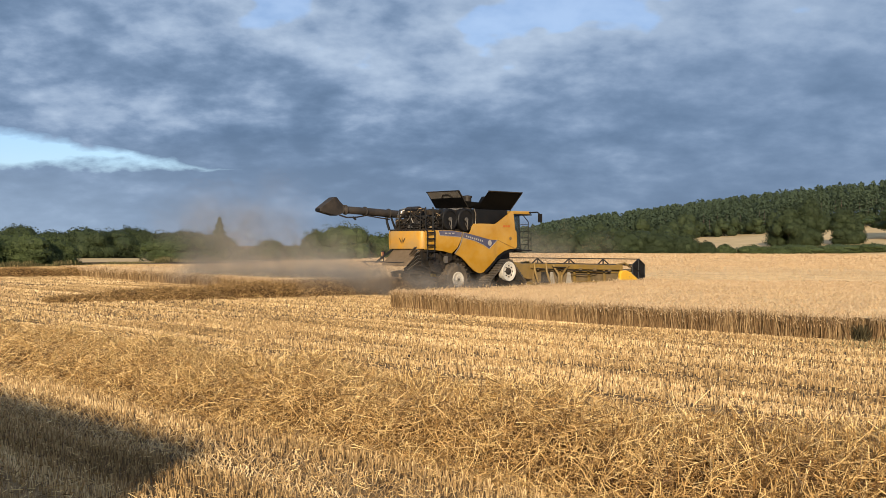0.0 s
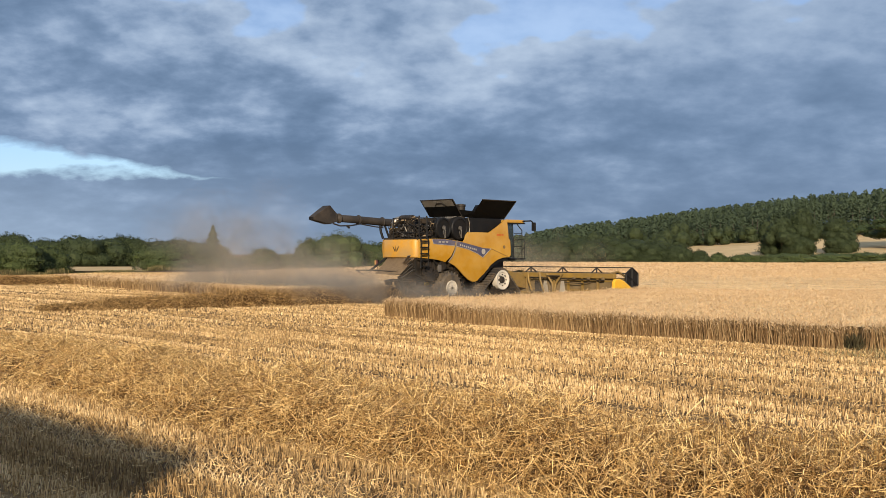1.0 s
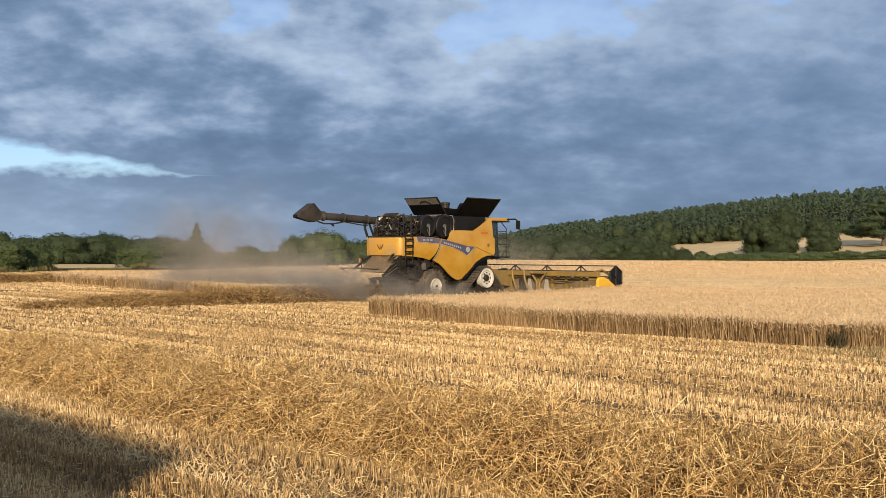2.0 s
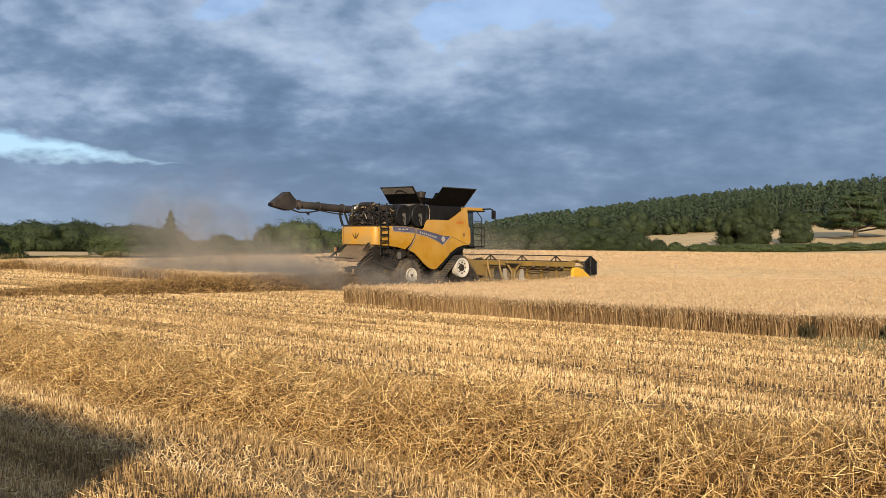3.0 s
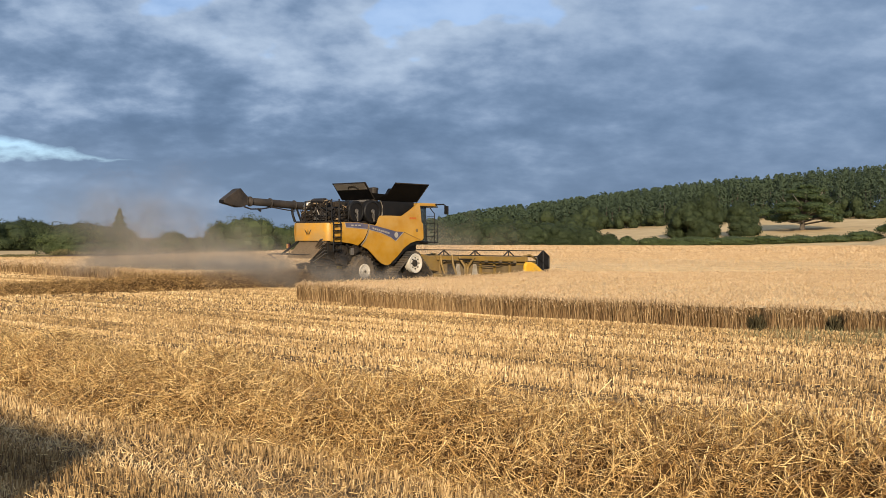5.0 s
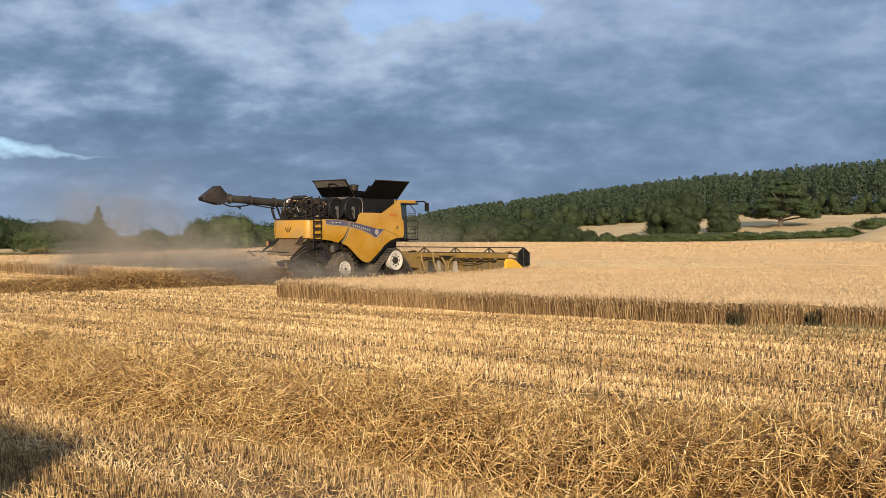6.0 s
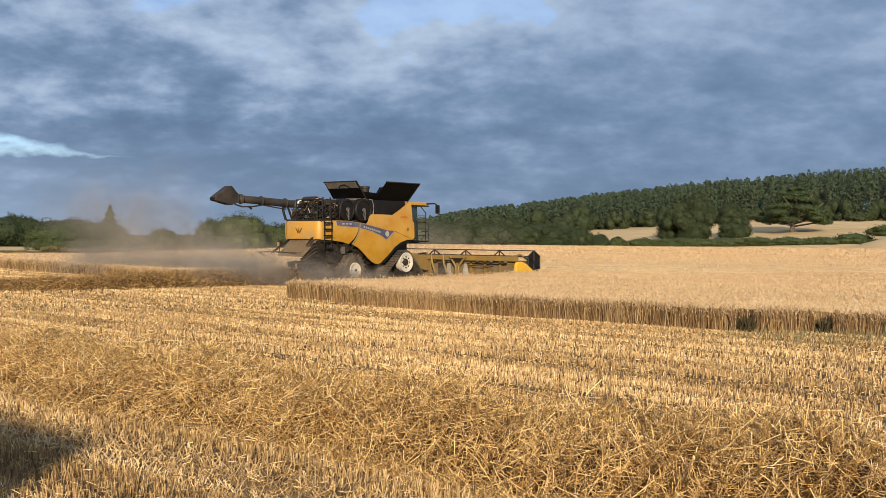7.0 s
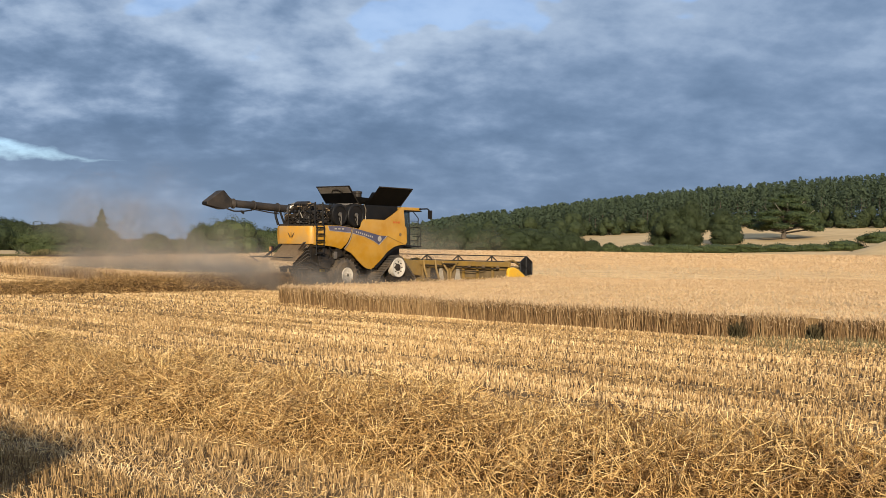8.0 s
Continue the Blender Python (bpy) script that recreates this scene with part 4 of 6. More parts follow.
# ---- the combine harvester: x ahead, y to its left, z up, from the ground under the front axle ----
def curved_panel(outline, y_of, s, thick=0.05):
    """A pressed sheet panel: an outline in x and z, cut into cells and bulged by y_of(x, z) on the side s."""
    bm = bmesh.new()
    bm.faces.new([bm.verts.new((x, 0, z)) for x, z in outline])
    xs, zs = [p[0] for p in outline], [p[1] for p in outline]
    for lo, hi, axis in ((min(xs), max(xs), (1, 0, 0)), (min(zs), max(zs), (0, 0, 1))):
        at = lo + 0.13
        while at < hi - 0.05:
            bmesh.ops.bisect_plane(bm, geom=bm.verts[:] + bm.edges[:] + bm.faces[:], plane_co=(at * axis[0], 0, at * axis[2]), plane_no=axis)
            at += 0.16
    for v in bm.verts:
        v.co.y = s * y_of(v.co.x, v.co.z)
    res = bmesh.ops.extrude_face_region(bm, geom=bm.faces[:])
    inner = [v for v in res["geom"] if isinstance(v, bmesh.types.BMVert)]
    bmesh.ops.translate(bm, vec=(0, -s * thick, 0), verts=inner)
    bmesh.ops.recalc_face_normals(bm, faces=bm.faces)
    return bm


def smooth_by_angle(ob, deg=40):
    me = ob.data
    me.polygons.foreach_set("use_smooth", [True] * len(me.polygons))
    me.set_sharp_from_angle(angle=radians(deg))
    return ob


def combine_harvester():
    root = empty("combine_harvester", pose(HARV[0], HARV[1], 0, 0, 0, math.degrees(HEAD)))
    tagged(root, "dusty yellow combine harvester with wide cutter header at work in wheat", "combine harvester")

    # inner body
    bm = bmesh.new()
    box(bm, -4.9, 0.4, -1.12, 1.12, 1.95, 2.86, 0.05)
    box(bm, -3.9, 0.2, -1.05, 1.05, 0.95, 2.0, 0.05)
    box(bm, -0.6, 0.9, -1.0, 1.0, 1.2, 2.1, 0.05)
    part("chassis", bm, M["dark_metal"], root)

    # rear hood, rounded
    bm = bmesh.new()
    box(bm, -5.14, -4.2, -1.14, 1.14, 2.08, 2.90)
    vert = [e for e in bm.edges if abs(e.verts[0].co.z - e.verts[1].co.z) > 0.5 and e.verts[0].co.x < -5]
    bmesh.ops.bevel(bm, geom=vert, offset=0.26, segments=5, affect="EDGES", profile=0.5)
    rest = [e for e in bm.edges if abs(e.verts[0].co.z - e.verts[1].co.z) < 0.01]
    bmesh.ops.bevel(bm, geom=rest, offset=0.05, segments=2, affect="EDGES", profile=0.5)
    hood = smooth_by_angle(part("rear_hood", bm, M["yellow_dusty"], root), 35)
    for lean, wide in ((-1, 0.07), (0, 0.05), (1, 0.07)):        # badge drawn as three plain leaf blades
        bm = bmesh.new()
        pts = [(0.0, 2.32), (0.03 * lean + wide * 0.6, 2.42), (0.11 * lean + wide * 0.5, 2.54), (0.17 * lean, 2.62 + 0.03 * (lean == 0)), (0.11 * lean - wide * 0.5, 2.54), (0.03 * lean - wide * 0.6, 2.42)]
        bm.faces.new([bm.verts.new((-5.146, 0.16 + 0.05 * lean + y, z)) for y, z in pts])
        bmesh.ops.solidify(bm, geom=bm.faces[:], thickness=0.006)
        part("badge", bm, M["decal_dark"], hood, "brown printed leaf blade")

    for s in (-1, 1):                        # side panels on both flanks
        y_r, y_f = s * 1.18, s * 1.50
        rear = [(-5.0, 2.90), (-4.3, 2.93), (-3.6, 2.93), (-2.92, 2.85), (-3.05, 2.45), (-3.2, 2.15), (-3.46, 1.88), (-3.9, 1.98), (-4.5, 2.05), (-5.0, 2.07)]
        def y_rear(x, z):
            return 1.16 + 0.14 * (x + 5.0) + 0.06 - 0.16 * (z - 2.55) ** 2 - 0.10 * max(0, 2.2 - z)
        rp = smooth_by_angle(part("rear_side_panel", curved_panel(rear, y_rear, s), M["yellow"], root))
        front = [(-2.88, 2.85), (-2.52, 2.80), (-2.40, 2.92), (-2.31, 3.12), (-2.18, 3.25), (-1.6, 3.26), (-0.80, 3.25), (-0.30, 3.50), (0.10, 3.72), (0.36, 3.89), (0.50, 3.89),
                 (0.52, 3.0), (0.62, 2.9), (0.64, 2.2), (0.54, 2.10), (0.20, 2.08), (-0.20, 1.98), (-0.60, 1.76), (-0.92, 1.50), (-1.18, 1.24), (-1.42, 1.02), (-1.58, 0.96), (-1.76, 0.96),
                 (-2.05, 1.06), (-2.35, 1.24), (-2.65, 1.46), (-3.00, 1.70), (-3.42, 1.87), (-3.16, 2.15), (-3.01, 2.45)]
        def y_front(x, z):
            y = 1.50 + 0.045 * (x + 3.0) + 0.03
            y -= 0.05 * (z - 2.35) ** 2 + 0.10 * max(0.0, 1.75 - z) ** 1.5
            crease = 2.50 - 0.33 * (x + 0.70)                  # the shoulder above the front crease stands proud
            if x > -0.75 and z < crease:
                y -= 0.05 * min(1.0, (crease - z) / 0.15)
            return y
        fp = smooth_by_angle(part("front_side_panel", curved_panel(front, y_front, s), M["yellow"], root), 30)
        bm = bmesh.new()                     # crease along the flank, its shade drawn as a dark line
        tube(bm, [(x, s * (y_front(x, 2.52 - 0.33 * (x + 0.70)) - 0.004), 2.50 - 0.33 * (x + 0.70)) for x in (-0.70, -0.3, 0.1, 0.5)], 0.012, 5)
        part("crease_shade_line", bm, M["decal_dark"], fp)
        # decals: the dark stripe, with plain bars for the lettering
        rear_stripe = [(-4.28, 2.91), (-3.6, 2.92), (-2.95, 2.84), (-3.02, 2.62), (-3.6, 2.66), (-4.22, 2.70)]
        part("side_stripe", curved_panel(rear_stripe, lambda x, z: y_rear(x, z) + 0.008, s, 0.006), M["blue"], rp, "dark blue-grey printed stripe")
        mark = [(-2.86, 2.83), (-2.55, 2.78), (-1.9, 2.66), (-1.2, 2.52), (-0.72, 2.50), (-1.25, 2.08), (-1.6, 2.26), (-2.2, 2.46), (-2.94, 2.60)]
        part("side_stripe", curved_panel(mark, lambda x, z: y_front(x, z) + 0.010, s, 0.008), M["blue"], fp, "dark blue-grey printed stripe")
        bm = tube(bmesh.new(), [(x, s * (y_front(x, z) + 0.012), z) for x, z in ((-2.94, 2.60), (-2.2, 2.46), (-1.6, 2.26), (-1.25, 2.08), (-0.72, 2.50))], 0.014, 5)
        part("stripe_edge", bm, M["decal_pale"], fp, "pale edge of the printed stripe")
        bm = tube(bmesh.new(), [(x, s * (y_rear(x, z) + 0.010), z) for x, z in ((-4.28, 2.91), (-4.22, 2.70), (-3.6, 2.66), (-3.02, 2.62))], 0.012, 5)
        part("stripe_edge", bm, M["decal_pale"], rp, "pale edge of the printed stripe")
        for k in range(9):
            bm = bmesh.new()
            x = -2.74 + k * 0.125
            z = 2.66 - k * 0.027
            plate(bm, [(x, z + 0.055), (x + 0.07, z + 0.040), (x + 0.07, z - 0.045), (x, z - 0.030)], s * (y_front(x, z) + 0.016), s * 0.004)
            part("lettering", bm, M["decal_pale"], fp, "pale lettering drawn as a plain bar")
        for k in range(3):
            bm = bmesh.new()
            x = -3.95 + k * 0.2
            plate(bm, [(x, 2.82), (x + 0.15, 2.82), (x + 0.15, 2.76), (x, 2.76)], s * (y_rear(x + 0.07, 2.79) + 0.02), s * 0.004)
            part("lettering", bm, M["decal_pale"], rp, "pale lettering drawn as a plain bar")
        bm = bmesh.new()
        lathe(bm, [(0.0, 0.0), (0.13, 0.0), (0.13, s * 0.006), (0.0, s * 0.006)], (-1.22, s * (y_front(-1.22, 2.36) + 0.014), 2.36), "Y", 20)
        part("badge", bm, M["decal_pale"], fp, "round pale badge")
        for k in range(3):
            bm = bmesh.new()
            x = -0.28 + k * 0.16
            plate(bm, [(x, 3.20), (x + 0.12, 3.20), (x + 0.12, 3.11), (x, 3.11)], s * (y_front(x + 0.05, 3.15) + 0.006), s * 0.005)
            part("lettering", bm, M["decal_orange"], fp, "orange-brown lettering drawn as a plain bar")
        bm = bmesh.new()
        lathe(bm, [(0.0, 0.0), (0.085, 0.0), (0.085, s * 0.006), (0.0, s * 0.006)], (0.18, s * (y_front(0.18, 2.58) + 0.006), 2.58), "Y", 16)
        part("badge", bm, M["decal_dark"], fp, "small dark round badge")
        # pale hose down the joint
        bm = bmesh.new()
        tube(bm, [(x, s * (y_front(x, z) + 0.005), z) for x, z in ((-2.90, 2.86), (-3.02, 2.45), (-3.18, 2.15), (-3.44, 1.88))], 0.026, 6)
        part("panel_joint", bm, M["steel"], rp, "pale worn joint between the panels")
        # dark arch lining over the track
        bm = bmesh.new()
        outer = [(0.62, 2.16), (0.20, 2.10), (-0.20, 2.0), (-0.60, 1.78), (-0.92, 1.52), (-1.18, 1.26), (-1.42, 1.04), (-1.30, 0.98), (-1.06, 1.16), (-0.80, 1.38), (-0.50, 1.62), (-0.12, 1.82), (0.25, 1.92), (0.62, 1.98)]
        plate(bm, outer, s * 1.52, -s * 0.5)
        part("track_arch", bm, M["black"], root)

    # engine deck at the rear: floor, blocks, pipes, guard rails
    bm = bmesh.new()
    box(bm, -5.0, -1.9, -1.15, 1.15, 2.86, 2.98, 0.02)
    box(bm, -4.70, -4.05, -0.75, 0.55, 2.95, 3.60, 0.06)
    box(bm, -4.0, -2.1, -1.0, 1.05, 2.95, 3.88, 0.05)
    box(bm, -4.9, -4.6, 0.1, 0.9, 2.95, 3.45, 0.05)
    box(bm, -4.35, -3.95, -1.05, -0.7, 2.95, 3.7, 0.04)
    deck = part("engine_deck", bm, M["dark_metal"], root, "dusty dark engine bay and deck")
    bm = bmesh.new()
    tube(bm, [(-4.85, -0.4, 3.0), (-4.85, -0.4, 3.7), (-4.6, -0.3, 3.86), (-4.2, -0.3, 3.86)], 0.10, 10)
    tube(bm, [(-4.9, -0.75, 3.0), (-4.92, -0.8, 3.35), (-4.6, -0.9, 3.55), (-4.2, -0.95, 3.5)], 0.05, 8)
    tube(bm, [(-4.95, 0.0, 3.05), (-4.95, 0.05, 3.5), (-4.7, 0.3, 3.6)], 0.045, 8)
    tube(bm, [(-4.95, 0.5, 3.0), (-4.97, -0.1, 3.15), (-4.97, -0.9, 3.1)], 0.035, 8)
    part("pipes", bm, M["dark_metal"], deck)
    bm = bmesh.new()
    lathe(bm, [(0.0, -0.4), (0.19, -0.4), (0.21, -0.36), (0.21, 0.36), (0.19, 0.4), (0.0, 0.4)], (-4.72, -0.15, 3.80), "Y", 20)
    part("silencer", bm, M["dark_metal"], deck)
    bm = bmesh.new()
    for z in (3.20, 3.52, 3.86):
        tube(bm, [(-5.02, 0.5, z), (-5.05, -1.0, z), (-4.9, -1.2, z), (-4.55, -1.28, z)], 0.018, 6)
    for x, y in ((-5.03, 0.45), (-5.05, -0.3), (-5.05, -0.95), (-4.62, -1.27)):
        tube(bm, [(x, y, 2.9), (x, y, 3.88)], 0.020, 6)
    part("guard_rail", bm, M["black"], deck)
    bm = bmesh.new()
    for z in (3.05, 3.25, 3.45, 3.65, 3.85):
        tube(bm, [(-4.60, -1.30, z), (-4.05, -1.33, z)], 0.016, 6)
    for x in (-4.60, -4.05):
        tube(bm, [(x, -1.32, 2.92), (x, -1.32, 3.9)], 0.02, 6)
    part("cage", bm, M["black"], deck)
    bm = bmesh.new()
    tube(bm, [(-4.9, 0.55, 3.30), (-4.92, 0.55, 3.62), (-4.86, 0.50, 3.78), (-4.7, 0.42, 3.84), (-4.45, 0.35, 3.84)], 0.13, 14)
    part("exhaust_elbow", bm, M["steel"], deck, "bright steel exhaust elbow", smooth=True)
    for x, y, z, r0, h in ((-4.85, -0.55, 3.02, 0.13, 0.35), (-4.85, -0.15, 3.02, 0.10, 0.28), (-4.55, -0.95, 3.0, 0.12, 0.45), (-4.3, -0.9, 3.7, 0.09, 0.16)):
        bm = lathe(bmesh.new(), [(0.0, 0.0), (r0, 0.0), (r0, h * 0.85), (r0 * 0.7, h), (0.0, h)], (x, y, z), "Z", 14)
        part("filter_canister", bm, M["dark_metal"], deck)
    for y0, z0, y1, z1 in ((-0.9, 3.05, -0.2, 3.75), (0.3, 3.05, -0.4, 3.5), (0.7, 3.1, 0.2, 3.7)):
        bm = tube(bmesh.new(), [(-5.0, y0, z0), (-5.02, (y0 + y1) / 2, (z0 + z1) / 2 + 0.08), (-4.95, y1, z1)], 0.03, 7)
        part("hose", bm, M["dark_metal"], deck)

    # two big black drums (cooling screen and reel) on the near flank, each with a wiper arm
    for x, r in ((-3.53, 0.50), (-2.47, 0.54)):
        bm = bmesh.new()
        lathe(bm, [(0.0, 0.0), (r, 0.0), (r, -0.26), (r - 0.03, -0.30), (r - 0.10, -0.31), (r - 0.12, -0.27), (0.10, -0.25), (0.08, -0.29), (0.0, -0.30)], (x, -1.02, 3.42), "Y", 40)
        drum = part("cooling_drum", bm, M["black"], root, "round black screen drum", smooth=False)
        bm = bmesh.new()
        tube(bm, [(x, -1.34, 3.44), (x + 0.03, -1.36, 3.30), (x + 0.02, -1.36, 2.98)], 0.03, 7)
        tube(bm, [(x, -1.34, 3.46), (x - 0.10, -1.36, 3.22), (x + 0.02, -1.36, 3.0)], 0.018, 6)
        lathe(bm, [(0.0, 0.0), (0.10, 0.0), (0.09, -0.05), (0.0, -0.06)], (x, -1.30, 3.44), "Y", 14)
        part("wiper_arm", bm, M["grey_metal"], drum, "grey metal arm")
        bm = bmesh.new()
        for k in range(30):
            a, b = 2 * math.pi * k / 30, 2 * math.pi * (k + 1) / 30
            tube(bm, [(x + r * 0.8 * math.cos(a), -1.285, 3.42 + r * 0.8 * math.sin(a)), (x + r * 0.8 * math.cos(b), -1.285, 3.42 + r * 0.8 * math.sin(b))], 0.012, 4)
        part("drum_rim", bm, M["dark_metal"], drum)
    bm = bmesh.new()
    tube(bm, [(-1.95, -1.30, 3.02), (-1.86, -1.31, 3.3), (-1.84, -1.31, 3.7), (-1.95, -1.30, 3.95)], 0.025, 6)
    part("hose", bm, M["steel"], root)

    # grain tank with flared covers
    bm = bmesh.new()
    box(bm, -2.0, 0.42, -1.28, 1.28, 2.9, 3.93, 0.04)
    tank = part("grain_tank", bm, M["black"], root, "matt black grain tank")
    x0, x1, w, zb, zt = -2.2, 0.68, 1.22, 3.94, 4.76

    def flap(name, a, b, c, d, mat, label=""):
        bm = bmesh.new()
        vs = [bm.verts.new(p) for p in (a, b, c, d)]
        bm.faces.new(vs)
        bmesh.ops.solidify(bm, geom=bm.faces[:], thickness=0.03)
        f = part(name, bm, mat, tank, label)
        return f
    flap("tank_cover", (x0 + 0.5, -w, zb), (x1, -w, zb), (x1 + 0.05, -w - 0.72, zt), (x0 + 0.55, -w - 0.72, zt), M["black"])
    flap("tank_cover", (x0 + 0.5, w, zb), (x1, w, zb), (x1, w + 0.72, zt), (x0 + 0.5, w + 0.72, zt), M["tank_inner"])
    flap("tank_cover", (x0, -w + 0.05, zb + 0.06), (x0, w - 0.25, zb + 0.06), (x0 - 0.62, w - 0.25, zt), (x0 - 0.62, -w + 0.05, zt), M["black"])
    flap("cover_panel", (x0 - 0.40, -w + 0.12, zb + 0.52), (x0 - 0.40, w - 0.32, zb + 0.52), (x0 - 0.64, w - 0.32, zt - 0.02), (x0 - 0.64, -w + 0.12, zt - 0.02), M["tank_inner"], "grey upper strip of the cover")
    flap("tank_cover", (x1, -w, zb), (x1, w, zb), (x1 + 0.6, w, zt - 0.06), (x1 + 0.6, -w, zt - 0.06), M["black"])
    flap("tank_corner_sheet", (x0, -w + 0.05, zb + 0.04), (x0 + 0.5, -w, zb), (x0 + 0.52, -w - 0.25, zb + 0.3), (x0 - 0.25, -w + 0.02, zb + 0.36), M["black"])
    bm = bmesh.new()
    tube(bm, [(x0 - 0.63, w - 0.25, zt), (x0 - 0.63, -w + 0.05, zt)], 0.03, 6)
    tube(bm, [(x0 - 0.62, -w + 0.05, zt), (x0, -w + 0.05, zb + 0.06)], 0.025, 6)
    part("cover_rim", bm, M["dark_metal"], tank)
    bm = bmesh.new()
    tube(bm, [(x0 + 0.55, -w - 0.73, zt), (x1 + 0.05, -w - 0.73, zt)], 0.028, 6)
    tube(bm, [(x1 + 0.05, -w - 0.73, zt), (x1, -w, zb)], 0.022, 6)
    part("cover_rim", bm, M["dark_metal"], tank)
    bm = bmesh.new()
    tube(bm, [(x0 - 0.46, 0.10, 4.50), (x0 - 0.56, -0.05, 4.60), (x0 - 0.58, -0.40, 4.62), (x0 - 0.48, -0.62, 4.50)], 0.025, 6)
    part("hatch", bm, M["dark_metal"], tank)
    bm = bmesh.new()
    lathe(bm, [(0.0, 0.0), (0.20, 0.0), (0.20, 0.55), (0.23, 0.56), (0.23, 0.66), (0.0, 0.70)], (-1.15, -0.1, 3.95), "Z", 14)
    part("filling_auger", bm, M["dark_metal"], tank, "blue-grey auger head")

    # unloading tube folded back along the far side
    bm = bmesh.new()
    tube(bm, [(-1.6, 1.62, 3.66), (-4.4, 1.68, 3.72), (-6.0, 1.7, 3.80), (-7.55, 1.72, 3.86)], 0.185, 16, 0.165)
    for x in (-4.6, -6.05, -7.2):
        lathe(bm, [(0.215, -0.03), (0.225, -0.02), (0.225, 0.02), (0.215, 0.03)], (x, 1.69, 3.73 + 0.04 * (-x - 4.4)), "X", 16)
    auger = part("unloading_tube", bm, M["spout"], root, "dark dusty unloading tube folded back", smooth=True)
    bm = bmesh.new()                         # spout: flared box bending down
    rings = [(-7.40, 3.70, 4.03, 0.18), (-7.62, 3.63, 4.20, 0.20), (-7.84, 3.56, 4.40, 0.21), (-7.96, 3.58, 4.38, 0.21), (-8.74, 3.74, 3.88, 0.18)]
    prev = None
    for x, zl, zh, hw in rings:
        ring = [bm.verts.new((x, 1.72 + a, z)) for a, z in ((-hw, zl), (hw, zl), (hw, zh), (-hw, zh))]
        if prev:
            for j in range(4):
                bm.faces.new((prev[j], prev[(j + 1) % 4], ring[(j + 1) % 4], ring[j]))
        else:
            bm.faces.new(ring)
        prev = ring
    bm.faces.new(prev[::-1])
    bmesh.ops.recalc_face_normals(bm, faces=bm.faces)
    bmesh.ops.bevel(bm, geom=bm.edges[:], offset=0.02, segments=1, affect="EDGES")
    spout = part("spout", bm, M["spout"], auger, "dusty black rubber spout")
    bm = bmesh.new()                         # black block on the spout's end, coloured as its mouth's shade, with its lip
    box(bm, -8.765, -8.70, 1.57, 1.87, 3.75, 3.87, 0.006)
    part("mouth", bm, M["black"], spout, "black block coloured as the shade of the open mouth")
    bm = bmesh.new()
    tube(bm, [(-7.44, 1.53, 3.67), (-7.44, 1.53, 4.04), (-7.44, 1.91, 4.04), (-7.44, 1.91, 3.67)], 0.025, 6)
    part("clamp_band", bm, M["dark_metal"], spout)
    bm = bmesh.new()
    tube(bm, [(-7.7, 1.5, 3.60), (-7.3, 1.5, 3.50), (-6.7, 1.5, 3.52), (-6.3, 1.5, 3.58)], 0.035, 6)
    tube(bm, [(-6.9, 1.5, 3.52), (-6.75, 1.5, 3.42)], 0.05, 6)
    tube(bm, [(-6.2, 1.5, 3.62), (-5.2, 1.5, 3.50), (-4.7, 1.5, 3.46)], 0.03, 6)
    part("hydraulic_line", bm, M["dark_metal"], auger)
    bm = bmesh.new()
    tube(bm, [(-4.75, 1.45, 2.95), (-4.85, 1.5, 3.3), (-4.8, 1.6, 3.55)], 0.06, 8)
    tube(bm, [(-4.35, 1.45, 2.95), (-4.5, 1.6, 3.55)], 0.05, 8)
    part("tube_rest", bm, M["black"], auger)

    # cab
    bm = bmesh.new()
    for y in (-1.02, 1.02):
        tube(bm, [(0.95, y, 2.0), (0.95, y, 3.75)], 0.03, 6)
        tube(bm, [(1.72, y * 0.92, 2.05), (1.62, y * 0.92, 3.75)], 0.045, 6)
    box(bm, 0.6, 1.76, -1.05, 1.05, 1.92, 2.08, 0.04)
    box(bm, 0.52, 0.62, -1.05, 1.05, 2.0, 3.78, 0.02)
    cab = part("cab", bm, M["black"], root, "driver's cab with dark pillars")
    bm = bmesh.new()
    box(bm, 0.64, 1.62, -1.0, -0.985, 2.1, 3.74)
    part("side_glass", bm, M["glass"], cab, "tinted cab glass")
    bm = bmesh.new()
    box(bm, 0.64, 1.62, 0.985, 1.0, 2.1, 3.74)
    part("side_glass", bm, M["glass"], cab, "tinted cab glass")
    bm = bmesh.new()
    box(bm, 1.63, 1.645, -0.93, 0.93, 2.1, 3.74)
    part("windscreen", bm, M["glass"], cab, "tinted cab glass")
    bm = bmesh.new()
    box(bm, 0.50, 2.30, -1.12, 1.12, 3.76, 3.93, 0.05)
    roof = part("cab_roof", bm, M["yellow"], cab)
    bm = bmesh.new()
    box(bm, 0.45, 2.36, -1.16, 1.16, 3.72, 3.78, 0.015)
    part("roof_edge", bm, M["black"], cab)
    for y in (-0.7, -0.35, 0.35, 0.7):
        bm = lathe(bmesh.new(), [(0.0, 0.0), (0.07, 0.0), (0.08, 0.07), (0.0, 0.08)], (2.30, y, 3.84), "X", 10)
        part("work_lamp", bm, M["steel"], cab, "round work lamp")
    bm = bmesh.new()                         # seat and console seen through the glass
    box(bm, 0.72, 1.12, -0.3, 0.3, 2.1, 2.55, 0.06)
    box(bm, 0.70, 0.88, -0.3, 0.3, 2.5, 3.2, 0.06)
    tube(bm, [(1.16, 0, 2.1), (1.18, 0, 2.75)], 0.05, 8)
    part("seat", bm, M["black"], cab)
